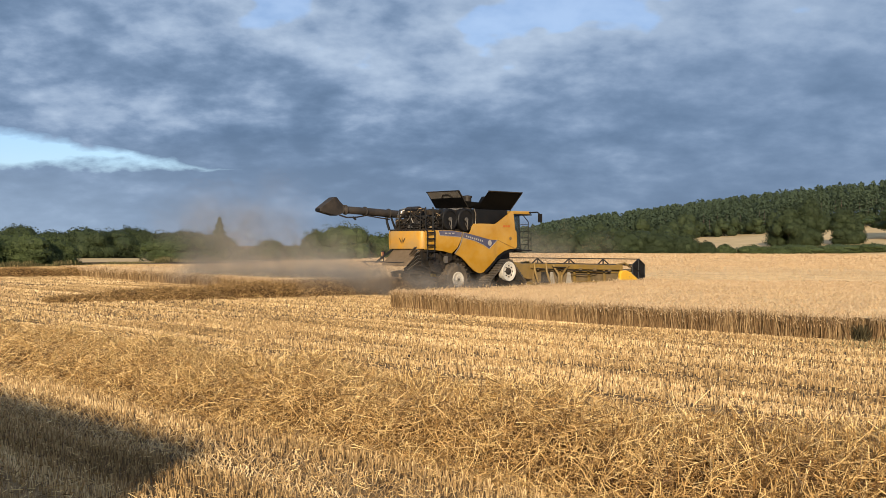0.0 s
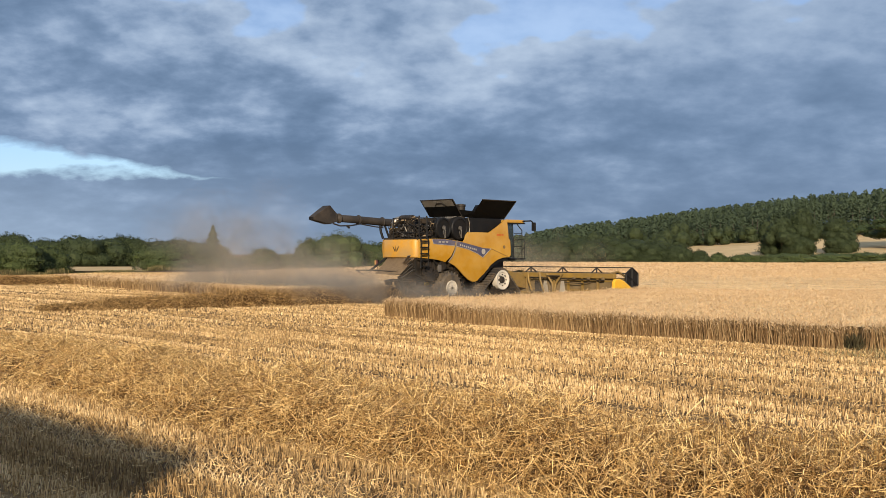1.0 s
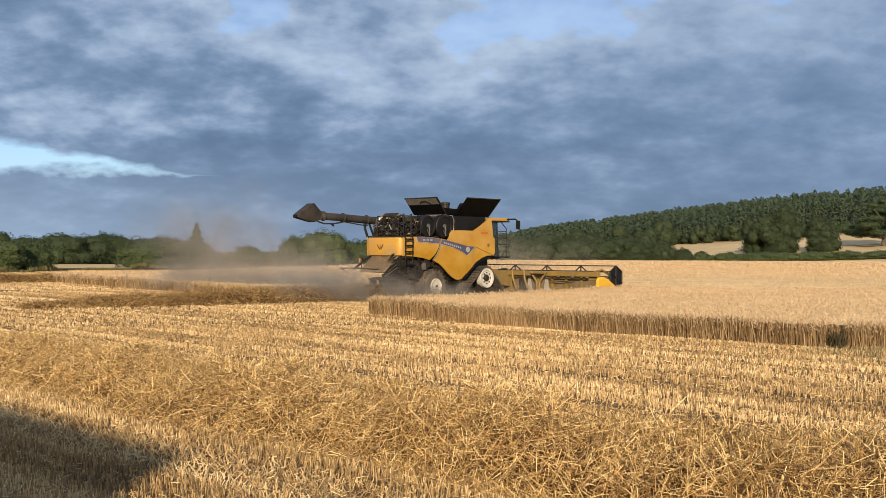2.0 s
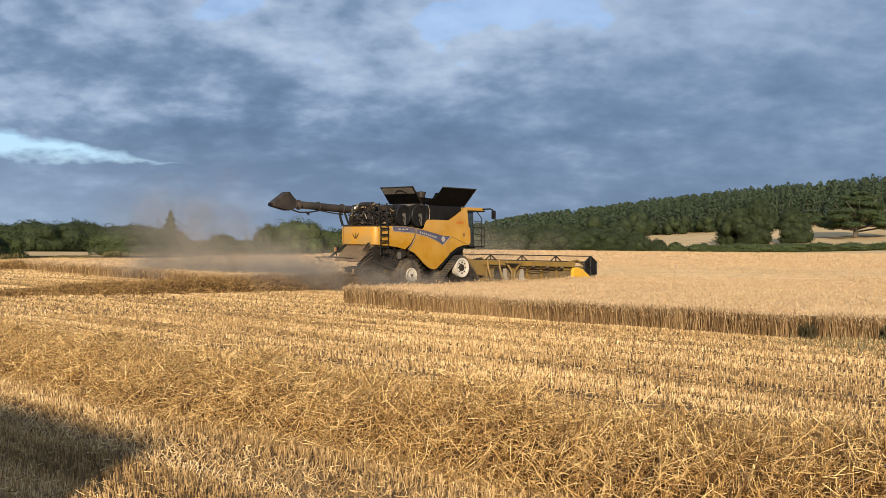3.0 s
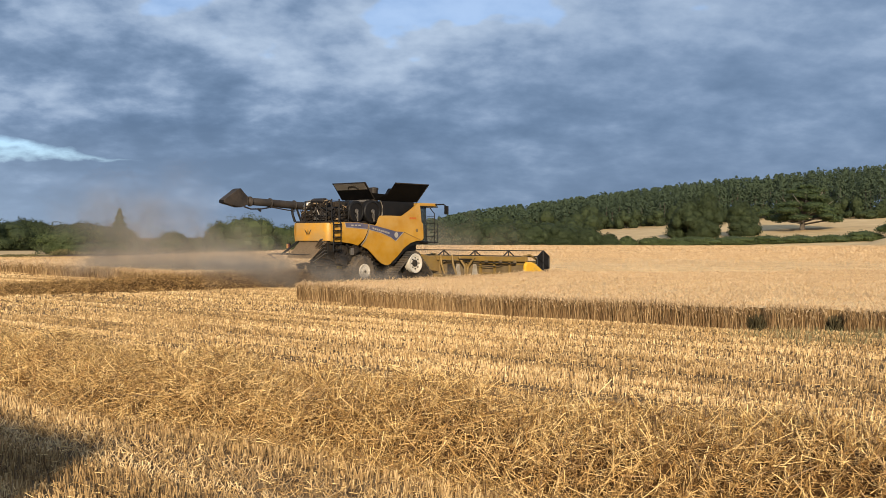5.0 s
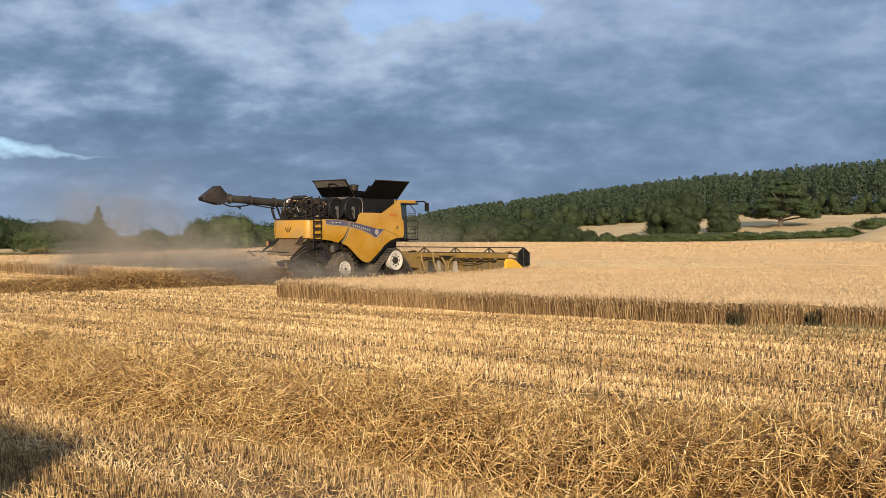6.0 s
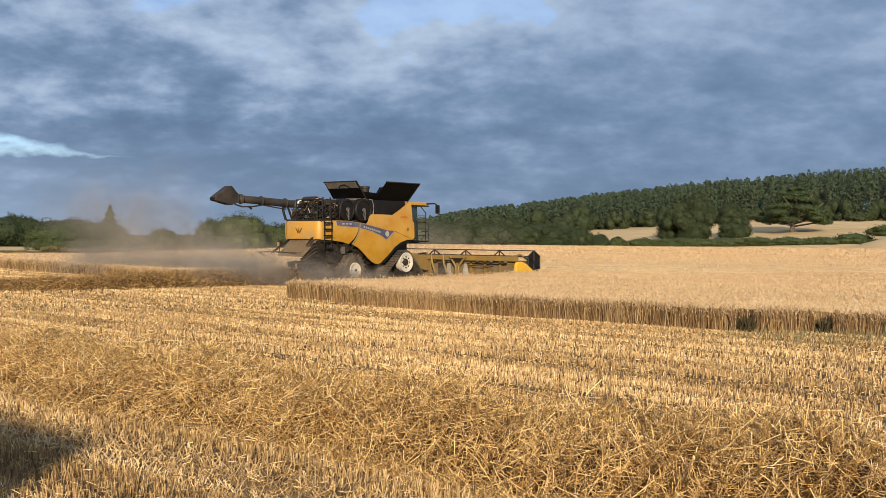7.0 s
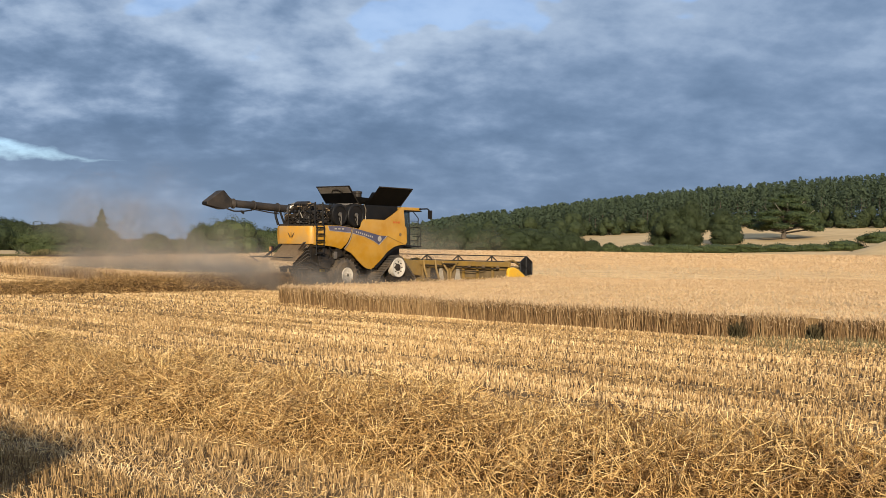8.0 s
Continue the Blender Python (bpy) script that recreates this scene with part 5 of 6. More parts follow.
    for s in (-1, 1):
        bm = bmesh.new()
        tube(bm, [(2.2, s * 1.1, 3.86), (2.42, s * 1.45, 3.88), (2.48, s * 1.55, 3.80)], 0.04, 6)
        box(bm, 2.42, 2.52, s * 1.60 - 0.11, s * 1.60 + 0.11, 3.38, 3.80, 0.03)
        part("mirror", bm, M["black"], cab, "black mirror on an arm")
        bm = bmesh.new()
        box(bm, 0.75, 1.85, s * 1.32 - 0.28, s * 1.32 + 0.28, 1.98, 2.04, 0.01)
        tube(bm, [(1.80, s * 1.58, 2.0), (1.80, s * 1.58, 2.95), (1.80, s * 1.10, 2.95)], 0.02, 6)
        tube(bm, [(1.80, s * 1.58, 2.50), (1.80, s * 1.10, 2.50)], 0.016, 6)
        tube(bm, [(1.20, s * 1.58, 2.0), (1.80, s * 1.58, 2.62)], 0.014, 6)
        part("platform", bm, M["black"], cab, "step platform with hand rail")
    for z in (2.30, 2.62, 2.94, 3.26):                           # grab rails and steps at the cab's right door
        bm = tube(bmesh.new(), [(1.66, -1.02, z), (1.78, -1.20, z), (2.02, -1.22, z)], 0.018, 6)
        part("grab_rail", bm, M["black"], cab)
    bm = tube(bmesh.new(), [(2.02, -1.22, 1.95), (2.02, -1.22, 3.40), (1.80, -1.10, 3.70)], 0.024, 6)
    part("grab_rail", bm, M["black"], cab)
    for y in (-1.02, -0.86):
        bm = box(bmesh.new(), 2.24, 2.38, y - 0.07, y + 0.07, 3.80, 3.92, 0.02)
        part("work_lamp", bm, M["black"], cab, "square black work lamp")
    bm = bmesh.new()
    tube(bm, [(0.9, -1.0, 3.90), (0.9, -1.0, 4.05)], 0.015, 5)
    part("aerial", bm, M["black"], cab)
    bm = bmesh.new()
    lathe(bm, [(0.0, 0.0), (0.055, 0.0), (0.055, 0.10), (0.03, 0.14), (0.0, 0.14)], (0.9, 0.9, 3.93), "Z", 10)
    part("beacon", bm, M["amber"], cab)

    # service ladder
    bm = bmesh.new()
    for x in (-5.08, -4.62):
        tube(bm, [(x, -1.40, 1.62), (x, -1.42, 2.86), (x + 0.02, -1.28, 3.05), (x + 0.02, -1.28, 3.95)], 0.036, 6)
    ladder = part("ladder", bm, M["black"], root, "black service ladder")
    for z in (1.70, 1.98, 2.26, 2.54, 2.82):
        bm = bmesh.new()
        box(bm, -5.08, -4.62, -1.47, -1.36, z - 0.03, z + 0.03, 0.008)
        part("rung", bm, M["black"], ladder)
    # straw outlet, spreaders, hoop and lamps at the tail
    bm = bmesh.new()
    v = [bm.verts.new(p) for p in ((-5.02, -0.95, 2.06), (-5.02, 0.85, 2.06), (-5.72, 0.95, 1.34), (-5.72, -0.75, 1.34))]
    bm.faces.new(v)
    bmesh.ops.solidify(bm, geom=bm.faces[:], thickness=0.03)
    part("straw_chute", bm, M["chute"], root, "dust-coated sloping straw chute")
    bm = bmesh.new()
    box(bm, -5.0, -4.2, -0.95, 0.95, 1.30, 2.08, 0.04)
    tail = part("chopper_housing", bm, M["dark_metal"], root)
    for k in range(6):
        bm = bmesh.new()
        a = radians(-18 + 6 * k)
        m = Matrix.Translation((-5.25, -0.62, 1.92 - 0.13 * k)) @ Matrix.Rotation(radians(-32), 4, "X") @ Matrix.Rotation(a, 4, "Z")
        box(bm, -0.10, 0.05, -0.52, 0.26, -0.012, 0.012, 0.0, m)
        part("deflector_blade", bm, M["steel"], tail, "worn steel blade")
    for y in (-0.48, 0.48):
        bm = bmesh.new()
        lathe(bm, [(0.0, 0.0), (0.42, 0.0), (0.44, 0.06), (0.16, 0.12), (0.0, 0.14)], (-5.0, y, 0.98), "Z", 24)
        for k in range(4):
            a = k * math.pi / 2 + 0.3
            box(bm, 0.1, 0.42, -0.012, 0.012, -0.16, 0.0, 0.0, Matrix.Translation((-5.0, y, 0.98)) @ Matrix.Rotation(a, 4, "Z"))
        part("chaff_spreader", bm, M["dark_metal"], tail)
    bm = bmesh.new()
    tube(bm, [(-4.9, 1.15, 1.50), (-5.5, 1.85, 1.50), (-5.55, 2.42, 1.48), (-5.45, 2.42, 1.46), (-5.35, 2.10, 1.25)], 0.028, 6)
    tube(bm, [(-5.5, 1.85, 1.50), (-5.62, 0.0, 1.47), (-5.55, -0.5, 1.47)], 0.028, 6)
    part("rear_hoop", bm, M["black"], root, "black tubular guard")
    bm = bmesh.new()
    for y in (0.95, 1.05):
        tube(bm, [(-5.0, y, 2.05), (-5.55, y + 0.5, 1.45)], 0.035, 6)
    part("chute_strut", bm, M["black"], root)
    bm = bmesh.new()
    tube(bm, [(-5.2, 1.36, 1.5), (-5.2, 1.36, 2.0)], 0.02, 6)
    box(bm, -5.26, -5.18, 1.24, 1.48, 1.72, 1.98, 0.015)
    lamp = part("tail_lamp", bm, M["black"], root)
    bm = bmesh.new()
    box(bm, -5.275, -5.255, 1.27, 1.36, 1.75, 1.95, 0.01)
    part("lens", bm, M["red"], lamp, "red lens")
    bm = bmesh.new()
    box(bm, -5.275, -5.255, 1.37, 1.46, 1.75, 1.95, 0.01)
    part("lens", bm, M["amber"], lamp, "amber lens")

    # fine lines, brackets and boxes about the engine deck
    r = np.random.default_rng(5)
    kinds = (M["dark_metal"], M["dark_metal"], M["grey_metal"], M["dark_metal"], M["chute"], M["dark_metal"], M["steel"])
    for k in range(52):
        flank = k % 2                        # on the right flank of the bay, or on its rear
        u, z0 = r.uniform(0, 1), r.uniform(3.02, 3.80)
        x0, y0 = (-4.98 + 0.95 * u, r.uniform(-1.24, -1.12)) if flank else (r.uniform(-5.04, -4.82), -1.05 + 1.8 * u)
        along = Vector((1, 0, 0)) if flank else Vector((0, 1, 0))
        p0 = Vector((x0, y0, z0))
        bm = bmesh.new()
        if k % 3:
            tube(bm, [p0, p0 + along * r.uniform(-0.3, 0.3) + Vector((0, 0, r.uniform(-0.12, 0.2))), p0 + along * r.uniform(-0.5, 0.5) + Vector((0.06, 0.06, r.uniform(-0.35, 0.3)))], r.uniform(0.010, 0.032), 6)
            part("engine_line", bm, kinds[k % 7], deck)
        else:
            w, h = r.uniform(0.05, 0.15), r.uniform(0.06, 0.22)
            ex, ey = (w, 0.05) if flank else (0.08, w)
            box(bm, x0 - ex, x0 + ex, y0 - ey, y0 + ey, z0 - h / 2, z0 + h / 2, 0.015)
            part("engine_box", bm, kinds[(k // 3) % 7], deck)
    for x, z, w, h in ((-4.45, 1.78, 0.16, 0.12), (-3.75, 1.60, 0.10, 0.16), (-2.65, 1.62, 0.14, 0.10), (-4.75, 1.45, 0.08, 0.14), (-2.1, 1.30, 0.12, 0.12)):
        bm = box(bmesh.new(), x - w, x + w, -1.28, -1.16, z - h, z + h, 0.02)
        part("guard_box", bm, M["steel"] if x == -3.75 else M["dark_metal"], root)

    # belts, pulleys, rods and boxes under the flank
    for k, (x, z, r) in enumerate(((-4.35, 1.62, 0.26), (-3.95, 1.35, 0.18), (-3.55, 1.72, 0.22), (-2.85, 1.30, 0.30), (-2.35, 0.95, 0.20), (-4.6, 1.25, 0.16))):
        bm = lathe(bmesh.new(), [(0.0, 0.0), (r, 0.0), (r, -0.06), (r - 0.03, -0.07), (0.05, -0.05), (0.0, -0.08)], (x, -1.14 - 0.03 * (k % 3), z), "Y", 20)
        part("pulley", bm, M["dark_metal"], root)
    bm = bmesh.new()
    tube(bm, [(-4.8, -1.15, 1.95), (-4.3, -1.2, 1.2), (-3.9, -1.2, 1.1)], 0.035, 6)
    tube(bm, [(-4.1, -1.22, 1.95), (-3.3, -1.22, 1.25)], 0.03, 6)
    tube(bm, [(-4.6, -1.22, 1.15), (-3.2, -1.2, 1.62), (-2.4, -1.2, 1.3)], 0.025, 6)
    tube(bm, [(-4.95, -0.9, 1.35), (-4.5, -1.2, 1.1), (-4.1, -1.25, 1.0)], 0.05, 6)
    box(bm, -4.55, -4.05, -1.25, -0.9, 1.05, 1.45, 0.03)
    box(bm, -2.9, -2.3, -1.2, -0.9, 1.35, 1.75, 0.03)
    part("drive_rods", bm, M["dark_metal"], root)
    bm = bmesh.new()
    box(bm, -3.45, -3.05, -1.1, 1.1, 0.55, 0.78, 0.03)
    part("rear_axle", bm, M["dark_metal"], root)

    # rear wheels with lugs
    for s in (-1, 1):
        bm = bmesh.new()
        c = (-3.24, s * 1.22, 0.70)
        lathe(bm, [(0.40, -0.28), (0.60, -0.30), (0.70, -0.24), (0.72, 0.0), (0.70, 0.24), (0.60, 0.30), (0.40, 0.28)], c, "Y", 36)
        for k in range(22):
            for h in (-1, 1):
                a = 2 * math.pi * (k + 0.25 * h) / 22
                m = Matrix.Translation(c) @ Matrix.Rotation(-a, 4, "Y") @ Matrix.Translation((0.72, h * 0.13, 0)) @ Matrix.Rotation(h * 0.7, 4, "X")
                box(bm, -0.04, 0.035, -0.15, 0.15, -0.028, 0.028, 0.0, m)
        tyre = part("rear_wheel", bm, M["rubber"], root, "dusty lugged rear tyre")
        bm = bmesh.new()
        lathe(bm, [(0.0, s * 0.33), (0.12, s * 0.33), (0.15, s * 0.305), (0.24, s * 0.31), (0.29, s * 0.33), (0.33, s * 0.345), (0.345, s * 0.32), (0.345, s * 0.20), (0.0, s * 0.04)], c, "Y", 32)
        part("rim", bm, M["rim"], tyre, "off-white steel rim")
        bm = bmesh.new()
        lathe(bm, [(0.0, s * 0.31), (0.055, s * 0.31), (0.05, s * 0.37), (0.0, s * 0.38)], c, "Y", 16)
        part("wheel_hub", bm, M["dark_metal"], tyre)

    # triangular rubber tracks at the front with a white drive wheel on top
    def track_path():
        return [(0.02, 1.02, 0.50), (0.98, 0.34, 0.30), (-1.02, 0.36, 0.32)]
    for s in (-1, 1):
        yc = s * 1.36
        wheels = track_path()
        pts = []
        order = [wheels[0], wheels[1], wheels[2]]
        for k, (x, z, r) in enumerate(order):            # belt round three circles, clockwise
            xp, zp, rp = order[k - 1]
            xn, zn, rn = order[(k + 1) % 3]
            a0 = math.atan2(z - zp, x - xp) + math.pi / 2
            a1 = math.atan2(zn - z, xn - x) + math.pi / 2
            while a1 > a0:
                a1 -= 2 * math.pi
            for j in range(9):
                a = a0 + (a1 - a0) * j / 8
                pts.append((x + (r + 0.03) * math.cos(a), z + (r + 0.03) * math.sin(a)))
        bm = bmesh.new()
        n = len(pts)
        cx, cz = 0.0, 0.55
        ring = []
        for x, z in pts:
            d = Vector((x - cx, z - cz)).normalized() * 0.07
            ring.append([bm.verts.new(p) for p in ((x, yc - 0.36, z), (x, yc + 0.36, z), (x - d.x, yc + 0.36, z - d.y), (x - d.x, yc - 0.36, z - d.y))])
        for a, b in zip(ring, ring[1:] + ring[:1]):
            for j in range(4):
                bm.faces.new((a[j], a[(j + 1) % 4], b[(j + 1) % 4], b[j]))
        # lugs
        for k in range(n):
            (xa, za), (xb, zb) = pts[k], pts[(k + 1) % n]
            seg = math.hypot(xb - xa, zb - za)
            ang = math.atan2(zb - za, xb - xa)
            for j in range(max(1, int(seg / 0.17))):
                f = (j + 0.5) / max(1, int(seg / 0.17))
                m = Matrix.Translation((xa + (xb - xa) * f, yc, za + (zb - za) * f)) @ Matrix.Rotation(-ang, 4, "Y")
                box(bm, -0.035, 0.035, -0.35, 0.35, -0.02, 0.05, 0.0, m)
        bmesh.ops.recalc_face_normals(bm, faces=bm.faces)
        track = part("track", bm, M["rubber"], root, "dusty triangular rubber track")
        bm = bmesh.new()
        yo = yc + s * 0.30
        lathe(bm, [(0.0, 0.0), (0.18, 0.0), (0.20, s * 0.03), (0.33, s * 0.03), (0.36, s * 0.07), (0.46, s * 0.09), (0.47, s * 0.05), (0.47, -s * 0.20), (0.0, -s * 0.20)], (0.02, yo, 1.02), "Y", 36)
        wheel = part("drive_wheel", bm, M["rim"], track, "off-white drive wheel")
        bm = bmesh.new()
        lathe(bm, [(0.0, 0.0), (0.17, 0.0), (0.15, s * 0.07), (0.0, s * 0.09)], (0.02, yo, 1.02), "Y", 18)
        for k in range(8):
            a = 2 * math.pi * k / 8
            lathe(bm, [(0.0, 0.0), (0.03, 0.0), (0.03, s * 0.05), (0.0, s * 0.05)], (0.02 + 0.26 * math.cos(a), yo + s * 0.025, 1.02 + 0.26 * math.sin(a)), "Y", 8)
        part("wheel_hub", bm, M["dark_metal"], track)
        for x, z, r in wheels[1:] + [(0.45, 0.22, 0.17), (0.0, 0.22, 0.17), (-0.45, 0.22, 0.17)]:
            bm = bmesh.new()
            lathe(bm, [(0.0, -0.28 * s), (r - 0.05, -0.28 * s), (r - 0.05, 0.24 * s), (r - 0.10, 0.25 * s), (r * 0.4, 0.20 * s), (0.0, 0.24 * s)], (x, yc, z), "Y", 24)
            part("idler", bm, M["dark_metal"], track)
        bm = bmesh.new()
        plate(bm, [(-0.95, 0.36), (0.9, 0.34), (0.3, 0.75), (-0.3, 0.75)], yc + s * 0.12, s * 0.08)
        part("track_frame", bm, M["dark_metal"], track)

    # feeder house and header
    bm = bmesh.new()
    box(bm, 0.4, 3.0, -0.75, 0.75, 0.75, 1.45, 0.04, Matrix.Translation((0, 0, 0.22)) @ Matrix.Rotation(radians(9), 4, "Y"))
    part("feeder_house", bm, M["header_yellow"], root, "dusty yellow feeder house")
    W = 6.2
    bm = bmesh.new()
    box(bm, 2.72, 2.92, -W, W, 1.10, 1.34, 0.03)                 # top beam
    box(bm, 2.74, 2.95, -W, W, 0.24, 0.40, 0.03)                 # lower beam
    box(bm, 2.93, 4.15, -W, W, 0.14, 0.18)                       # floor
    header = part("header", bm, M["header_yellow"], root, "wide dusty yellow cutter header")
    bm = bmesh.new()
    box(bm, 2.90, 2.93, -W, W, 0.30, 1.14)
    part("back_sheet", bm, M["header_back"], header, "dust-caked dark back sheet")
    for y in (-1.15, -1.9):                                      # bent yellow frame members beside the feeder
        bm = bmesh.new()
        tube(bm, [(2.55, y, 1.36), (2.50, y - 0.10, 0.95), (2.62, y - 0.22, 0.40)], 0.055, 6)
        part("frame_member", bm, M["header_yellow"], header)
    for y in (-5.2, -4.3, -3.45, -2.6, -1.75, -0.9, 0.9, 1.75, 2.6, 3.45, 4.3, 5.2):
        bm = bmesh.new()
        box(bm, 2.78, 2.90, y - 0.05, y + 0.05, 0.38, 1.12, 0.01)
        part("back_brace", bm, M["header_yellow"], header)
    for y in (-2.75,):                                           # V frame between the two halves, with its cross tie
        for lean in (-1, 1):
            bm = tube(bmesh.new(), [(2.64, y + 0.48 * lean, 1.30), (2.62, y + 0.10 * lean, 0.82), (2.60, y + 0.04 * lean, 0.34)], 0.06, 6)
            part("frame_strut", bm, M["header_yellow"], header)
        bm = tube(bmesh.new(), [(2.60, y - 0.40, 1.18), (2.60, y + 0.40, 1.18)], 0.04, 6)
        part("frame_tie", bm, M["dark_metal"], header)
    for y0, y1 in ((-6.05, -3.35), (-2.15, -0.95)):               # pressed dividing rails over the back sheet
        for z in (0.52, 0.98):
            bm = box(bmesh.new(), 2.86, 2.915, y0, y1, z - 0.03, z + 0.03, 0.008)
            part("sheet_rail", bm, M["header_yellow"], header)
    for y in (-5.6, -4.75, -3.9, -1.95, -1.3):                   # clips, lamps and hose brackets under the beam
        bm = box(bmesh.new(), 2.66, 2.76, y - 0.07, y + 0.07, 1.02, 1.16, 0.015)
        part("bracket", bm, M["header_back"], header)
    for y0 in (-3.45, -2.40):
        bm = bmesh.new()
        vs = [bm.verts.new(p) for p in ((2.66, y0, 0.30), (2.66, y0 + 0.42, 0.30), (2.70, y0 + 0.34, 0.95), (2.70, y0 + 0.16, 0.95))]
        bm.faces.new(vs)
        bmesh.ops.solidify(bm, geom=bm.faces[:], thickness=0.02)
        part("deflector", bm, M["rim"], header, "pale grey deflector sheet")
    bm = bmesh.new()
    tube(bm, [(2.66, -5.7, 1.02), (2.64, -3.2, 1.06), (2.64, -1.2, 1.10)], 0.03, 6)
    tube(bm, [(2.68, -4.9, 0.95), (2.62, -4.4, 0.85), (2.62, -3.4, 0.88)], 0.022, 6)
    box(bm, 2.60, 2.74, -2.0, -1.55, 0.45, 0.95, 0.02)
    part("hydraulic_line", bm, M["dark_metal"], header)
    bm = bmesh.new()
    lathe(bm, [(0.0, -5.9), (0.20, -5.9), (0.20, 5.9), (0.0, 5.9)], (3.35, 0, 0.52), "Y", 16)
    for s in (-1, 1):                                            # screw flight
        prev = None
        for k in range(120):
            a = k * 0.42 * s
            y = s * (0.6 + 5.2 * k / 119)
            cur = [bm.verts.new((3.35 + r * math.cos(a), y, 0.52 + r * math.sin(a))) for r in (0.2, 0.33)]
            if prev:
                bm.faces.new((prev[0], prev[1], cur[1], cur[0]))
            prev = cur
    part("auger", bm, M["steel"], header, "worn steel cross auger")
    # end plates: yellow shields with a point ahead
    for s in (-1, 1):
        bm = bmesh.new()
        plate(bm, [(2.62, 0.36), (2.62, 0.92), (2.74, 1.08), (3.05, 1.10), (3.40, 1.0), (4.25, 0.55), (5.10, 0.26), (5.10, 0.16), (3.0, 0.16)], s * (W + 0.10), -s * 0.16, 0.0, 0.0, 0.035)
        sh = part("end_shield", bm, M["shield_yellow"], header, "bright yellow crop divider")
        bm = bmesh.new()
        plate(bm, [(2.80, 0.62), (3.55, 0.40), (3.58, 0.27), (2.84, 0.46)], s * (W + 0.105), s * 0.006)
        part("lettering", bm, M["decal_pale"], sh, "pale lettering drawn as a plain bar")
    # reel: centre tube, bats with tines, end discs, arms
    rx, rz, rr = 4.18, 1.04, 0.56
    bm = bmesh.new()
    tube(bm, [(rx, -W, rz), (rx, W, rz)], 0.075, 10)
    reel = part("reel", bm, M["header_yellow"], header, "long tined reel")
    for k in range(6):
        a = radians(90 + 60 * k)
        bx, bz = rx + rr * math.cos(a), rz + rr * math.sin(a)
        bm = bmesh.new()
        tube(bm, [(bx, -W, bz), (bx, W, bz)], 0.028, 6)
        for j in range(83):
            y = -W + 0.07 + j * 0.15
            tube(bm, [(bx, y, bz), (bx - 0.04, y, bz - 0.15)], 0.003, 3)
        part("reel_bat", bm, M["dark_metal"], header)
    for y in (-W, -4.15, -2.05, 0.0, 2.05, 4.15, W):
        bm = bmesh.new()
        end = abs(y) == W
        for k in range(6):
            a, b = radians(90 + 60 * k), radians(150 + 60 * k)
            pa = (rx + rr * math.cos(a), y, rz + rr * math.sin(a))
            pb = (rx + rr * math.cos(b), y, rz + rr * math.sin(b))
            tube(bm, [(rx, y, rz), pa], 0.038, 5)
            if end:
                tube(bm, [pa, pb], 0.04, 5)
            else:
                tube(bm, [Vector(pa) * 0.97 + Vector((rx, y, rz)) * 0.03, Vector(pb) * 0.97 + Vector((rx, y, rz)) * 0.03], 0.034, 5)
        if end:
            for o in (0.0, -0.02 * np.sign(y)):
                f = [bm.verts.new((rx + 0.93 * rr * math.cos(radians(90 + 60 * k)), y + o, rz + 0.93 * rr * math.sin(radians(90 + 60 * k)))) for k in range(6)]
                bm.faces.new(f)
        part("reel_end" if end else "reel_spider", bm, M["black"] if end else M["dark_metal"], header)
    for y in (-5.95, 0.0, 5.95):
        bm = bmesh.new()
        tube(bm, [(2.8, y, 1.34), (3.4, y, 1.42), (4.18, y, 1.10)], 0.05, 6)
        part("reel_arm", bm, M["header_yellow"], header)
    bm = bmesh.new()
    for j in range(80):
        y = -W + 0.08 + j * 0.155
        box(bm, 4.12, 4.26, y - 0.02, y + 0.02, 0.14, 0.17)
    part("knife_bar", bm, M["steel"], header)
    return root


combine_harvester()


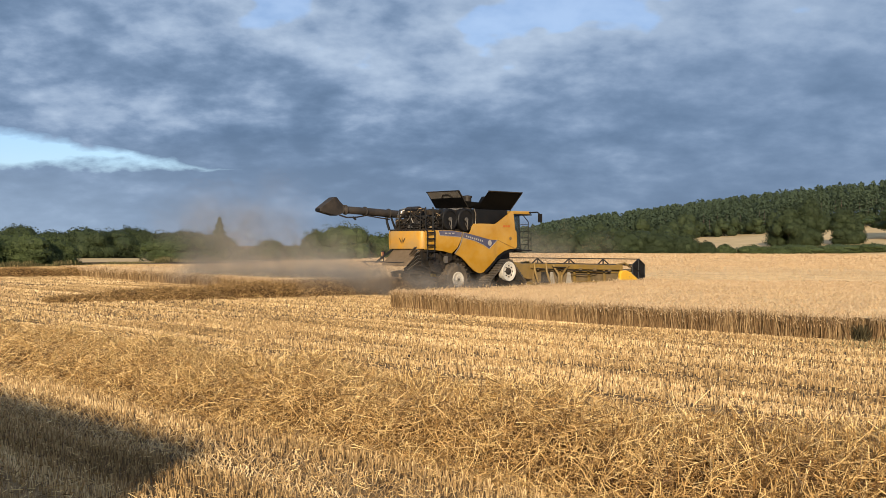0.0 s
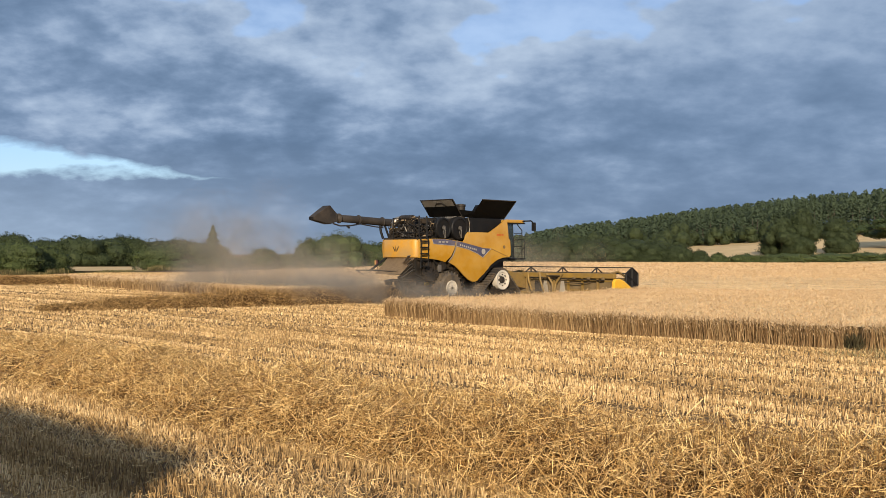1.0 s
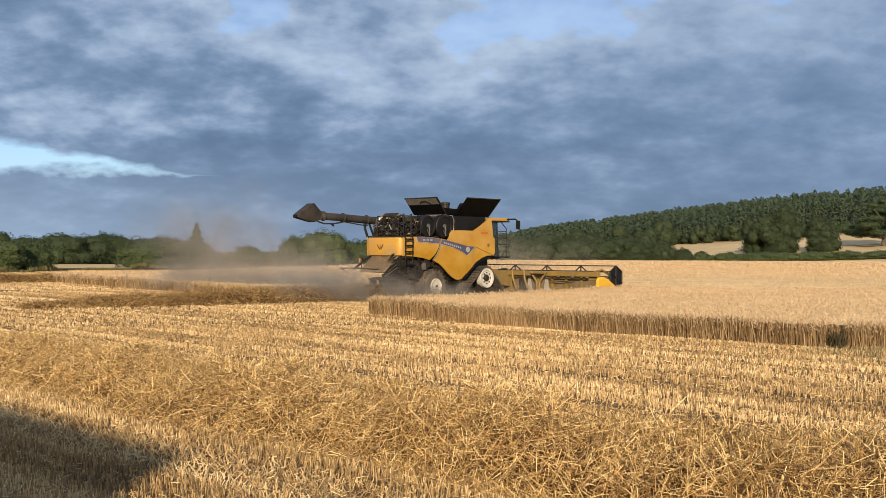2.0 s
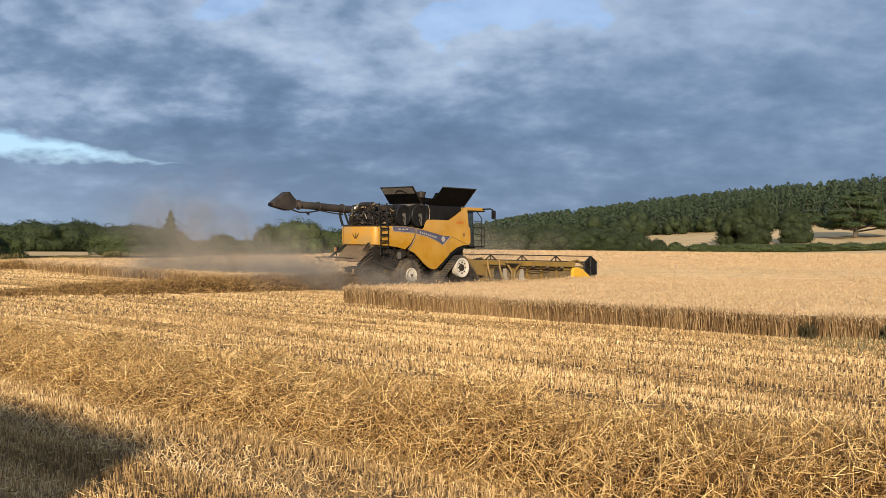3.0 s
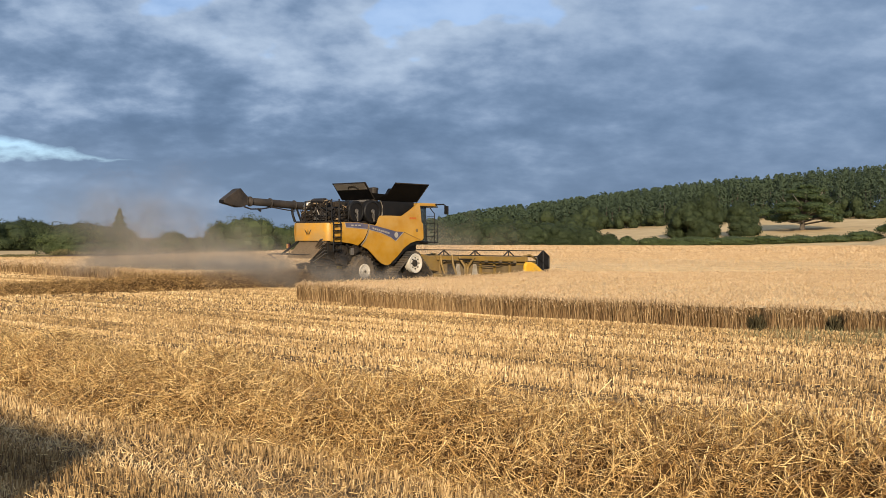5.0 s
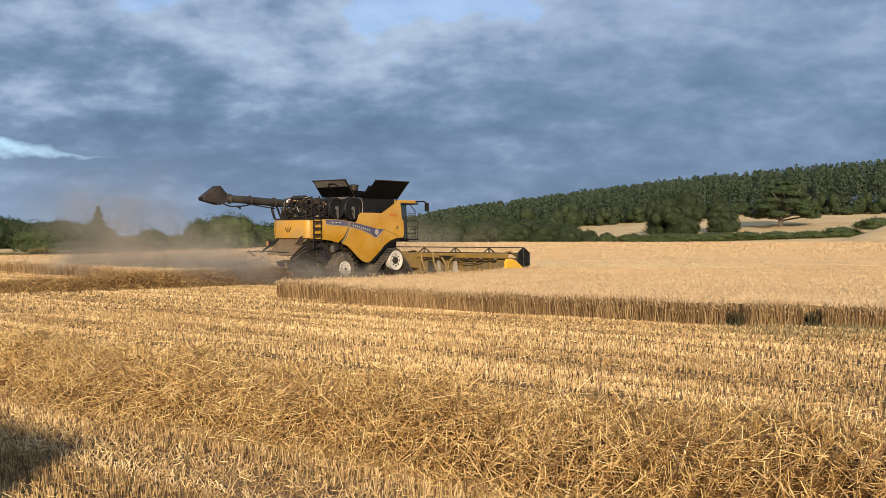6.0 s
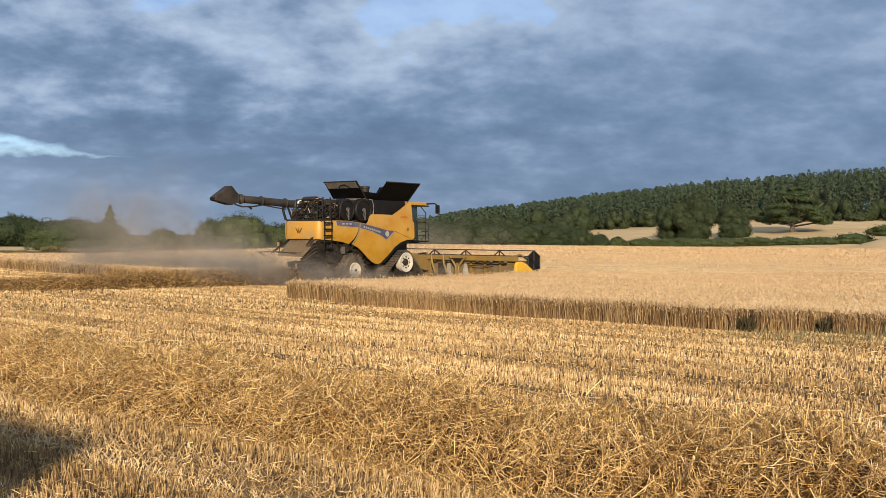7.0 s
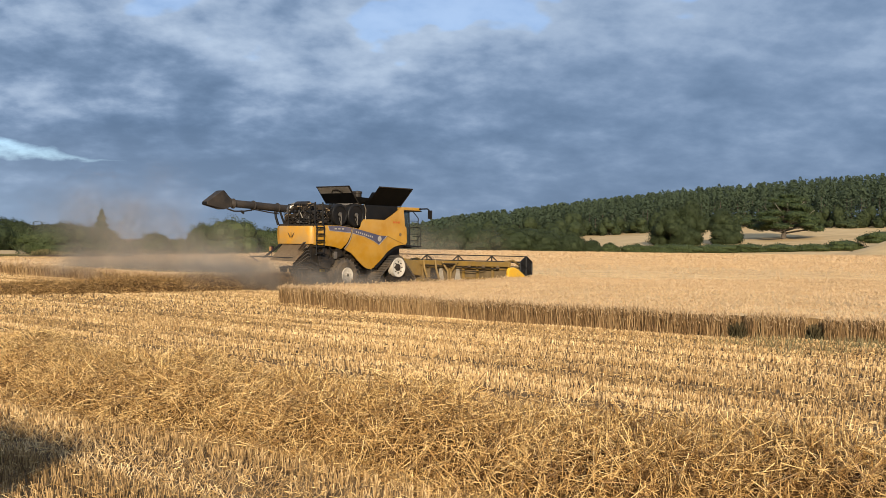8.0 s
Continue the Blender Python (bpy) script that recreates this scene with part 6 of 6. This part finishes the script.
# ---- dust and chaff hanging behind the harvester ----
def dust_cloud():
    """Hanging dust as a few thousand thin wisps, each fading out towards its rim."""
    r = np.random.default_rng(41)
    P, S = [], []
    near = [  # along and across the harvester, height, spreads, wisps, size
        (-6.4, -0.1, 0.7, 0.9, 0.8, 0.40, 190, 0.6), (-5.6, -1.8, 0.45, 0.8, 0.35, 0.28, 260, 0.45), (-3.2, -2.1, 0.25, 0.9, 0.2, 0.20, 360, 0.36),
        (-7.8, 1.2, 0.8, 1.1, 1.0, 0.5, 260, 0.7), (-4.4, -2.2, 0.3, 0.8, 0.3, 0.22, 110, 0.42), (0.9, -3.0, 0.4, 1.2, 0.5, 0.2, 60, 0.5),
    ]
    for al, ac, z, sa, sc, sz, n, size in near:
        a, c = r.normal(al, sa, n), r.normal(ac, sc, n)
        q = HARV + a[:, None] * U + c[:, None] * LEFT
        P.append(np.concatenate([q, np.abs(r.normal(z, sz, n))[:, None] + 0.05], 1))
        S.append(np.full(n, size))
    drift = [  # bearing, distance, height, spread in degrees, metres, up, wisps, size
        (-5.5, 55, 0.6, 1.1, 1.6, 0.35, 320, 0.7), (-8.0, 57, 0.7, 1.4, 1.8, 0.40, 380, 0.75), (-10.6, 59, 0.75, 1.5, 1.8, 0.42, 360, 0.75), (-13.0, 61, 0.7, 1.2, 1.8, 0.38, 200, 0.75),
        (-11.0, 62, 2.2, 1.9, 2.0, 0.7, 130, 1.3), (-11.4, 63, 3.7, 1.8, 2.0, 1.1, 75, 1.8), (-7.5, 60, 1.6, 1.9, 2.0, 0.5, 130, 1.1), (5.0, 62, 1.6, 1.9, 2.0, 0.6, 110, 1.1),
    ]
    for b, dist, z, sb, sd, sz, n, size in drift:
        b, dd = np.radians(r.normal(b, sb, n)), r.normal(dist, sd, n)
        P.append(np.stack([dd * np.sin(b), dd * np.cos(b), np.abs(r.normal(z, sz, n)) + 0.05], 1))
        S.append(np.full(n, size))
    P, S = np.concatenate(P), np.concatenate(S)
    S = S * r.uniform(0.6, 1.4, len(S))
    n, k = len(P), 10
    u = r.normal(size=(n, 3))
    u /= np.linalg.norm(u, axis=1)[:, None]
    v = np.cross(u, r.normal(size=(n, 3)))
    v /= np.linalg.norm(v, axis=1)[:, None]
    V = np.empty((n, 2 * k + 1, 3))
    V[:, 0] = P
    for j in range(k):
        a = 2 * math.pi * j / k
        d = (u * math.cos(a) + v * math.sin(a)) * S[:, None]
        V[:, 1 + j], V[:, 1 + k + j] = P + 0.5 * d, P + d
    V[:, :, 2] = np.maximum(V[:, :, 2], 0.02)
    f = [(0, 1 + j, 1 + (j + 1) % k) for j in range(k)]
    g = [(1 + j, 1 + k + j, 1 + k + (j + 1) % k, 1 + (j + 1) % k) for j in range(k)]
    faces = [tuple(i * (2 * k + 1) + c for c in q) for i in range(n) for q in f + g]
    me = bpy.data.meshes.new("dust_cloud")
    me.from_pydata(V.reshape(-1, 3).tolist(), [], faces)
    thick = np.zeros((n, 2 * k + 1), np.float32)
    thick[:, 0], thick[:, 1:1 + k] = 1.0, 0.5
    me.attributes.new("thickness", "FLOAT", "POINT").data.foreach_set("value", thick.ravel())
    tagged(obj("dust_cloud", me, M["dust"]), "thin brown dust and chaff behind the harvester", "dust", kind="stuff")


dust_cloud()


# ---- unseen caster of the stubble's long shadow, built as a grain trailer beside the camera ----
def trailer():
    ang = math.degrees(math.atan2(4.27, -3.99))
    root = empty("grain_trailer", pose(-3.46, 0.55, 0, 0, 0, ang))
    tagged(root, "unseen shadow caster built as a high-sided grain trailer on the stubble", "trailer")
    bm = bmesh.new()
    box(bm, 0.0, 8.0, 0.0, 0.06, 1.3, 3.6, 0.01)
    box(bm, 0.0, 8.0, 2.44, 2.5, 1.3, 3.6, 0.01)
    box(bm, 0.0, 0.06, 0.06, 2.44, 1.3, 3.6, 0.01)
    box(bm, 7.94, 8.0, 0.06, 2.44, 1.3, 3.6, 0.01)
    box(bm, 0.0, 8.0, 0.0, 2.5, 1.2, 1.3, 0.01)
    part("body", bm, M["trailer"], root)
    for k in range(7):
        bm = bmesh.new()
        box(bm, 0.5 + k * 1.15, 0.6 + k * 1.15, -0.06, 0.0, 1.3, 3.6, 0.01)
        part("side_rib", bm, M["trailer"], root)
    bm = bmesh.new()
    box(bm, 0.2, 9.6, 1.05, 1.45, 0.85, 1.2, 0.02)
    part("chassis", bm, M["dark_metal"], root)
    for x in (2.6, 4.1):
        for y in (0.3, 2.2):
            bm = bmesh.new()
            lathe(bm, [(0.3, -0.22), (0.58, -0.24), (0.64, -0.16), (0.64, 0.16), (0.58, 0.24), (0.3, 0.22)], (x, y, 0.62), "Y", 28)
            w = part("wheel", bm, M["rubber"], root)
            bm = bmesh.new()
            lathe(bm, [(0.0, -0.15), (0.31, -0.15), (0.31, 0.15), (0.0, 0.15)], (x, y, 0.62), "Y", 20)
            part("rim", bm, M["rim"], w)


trailer()
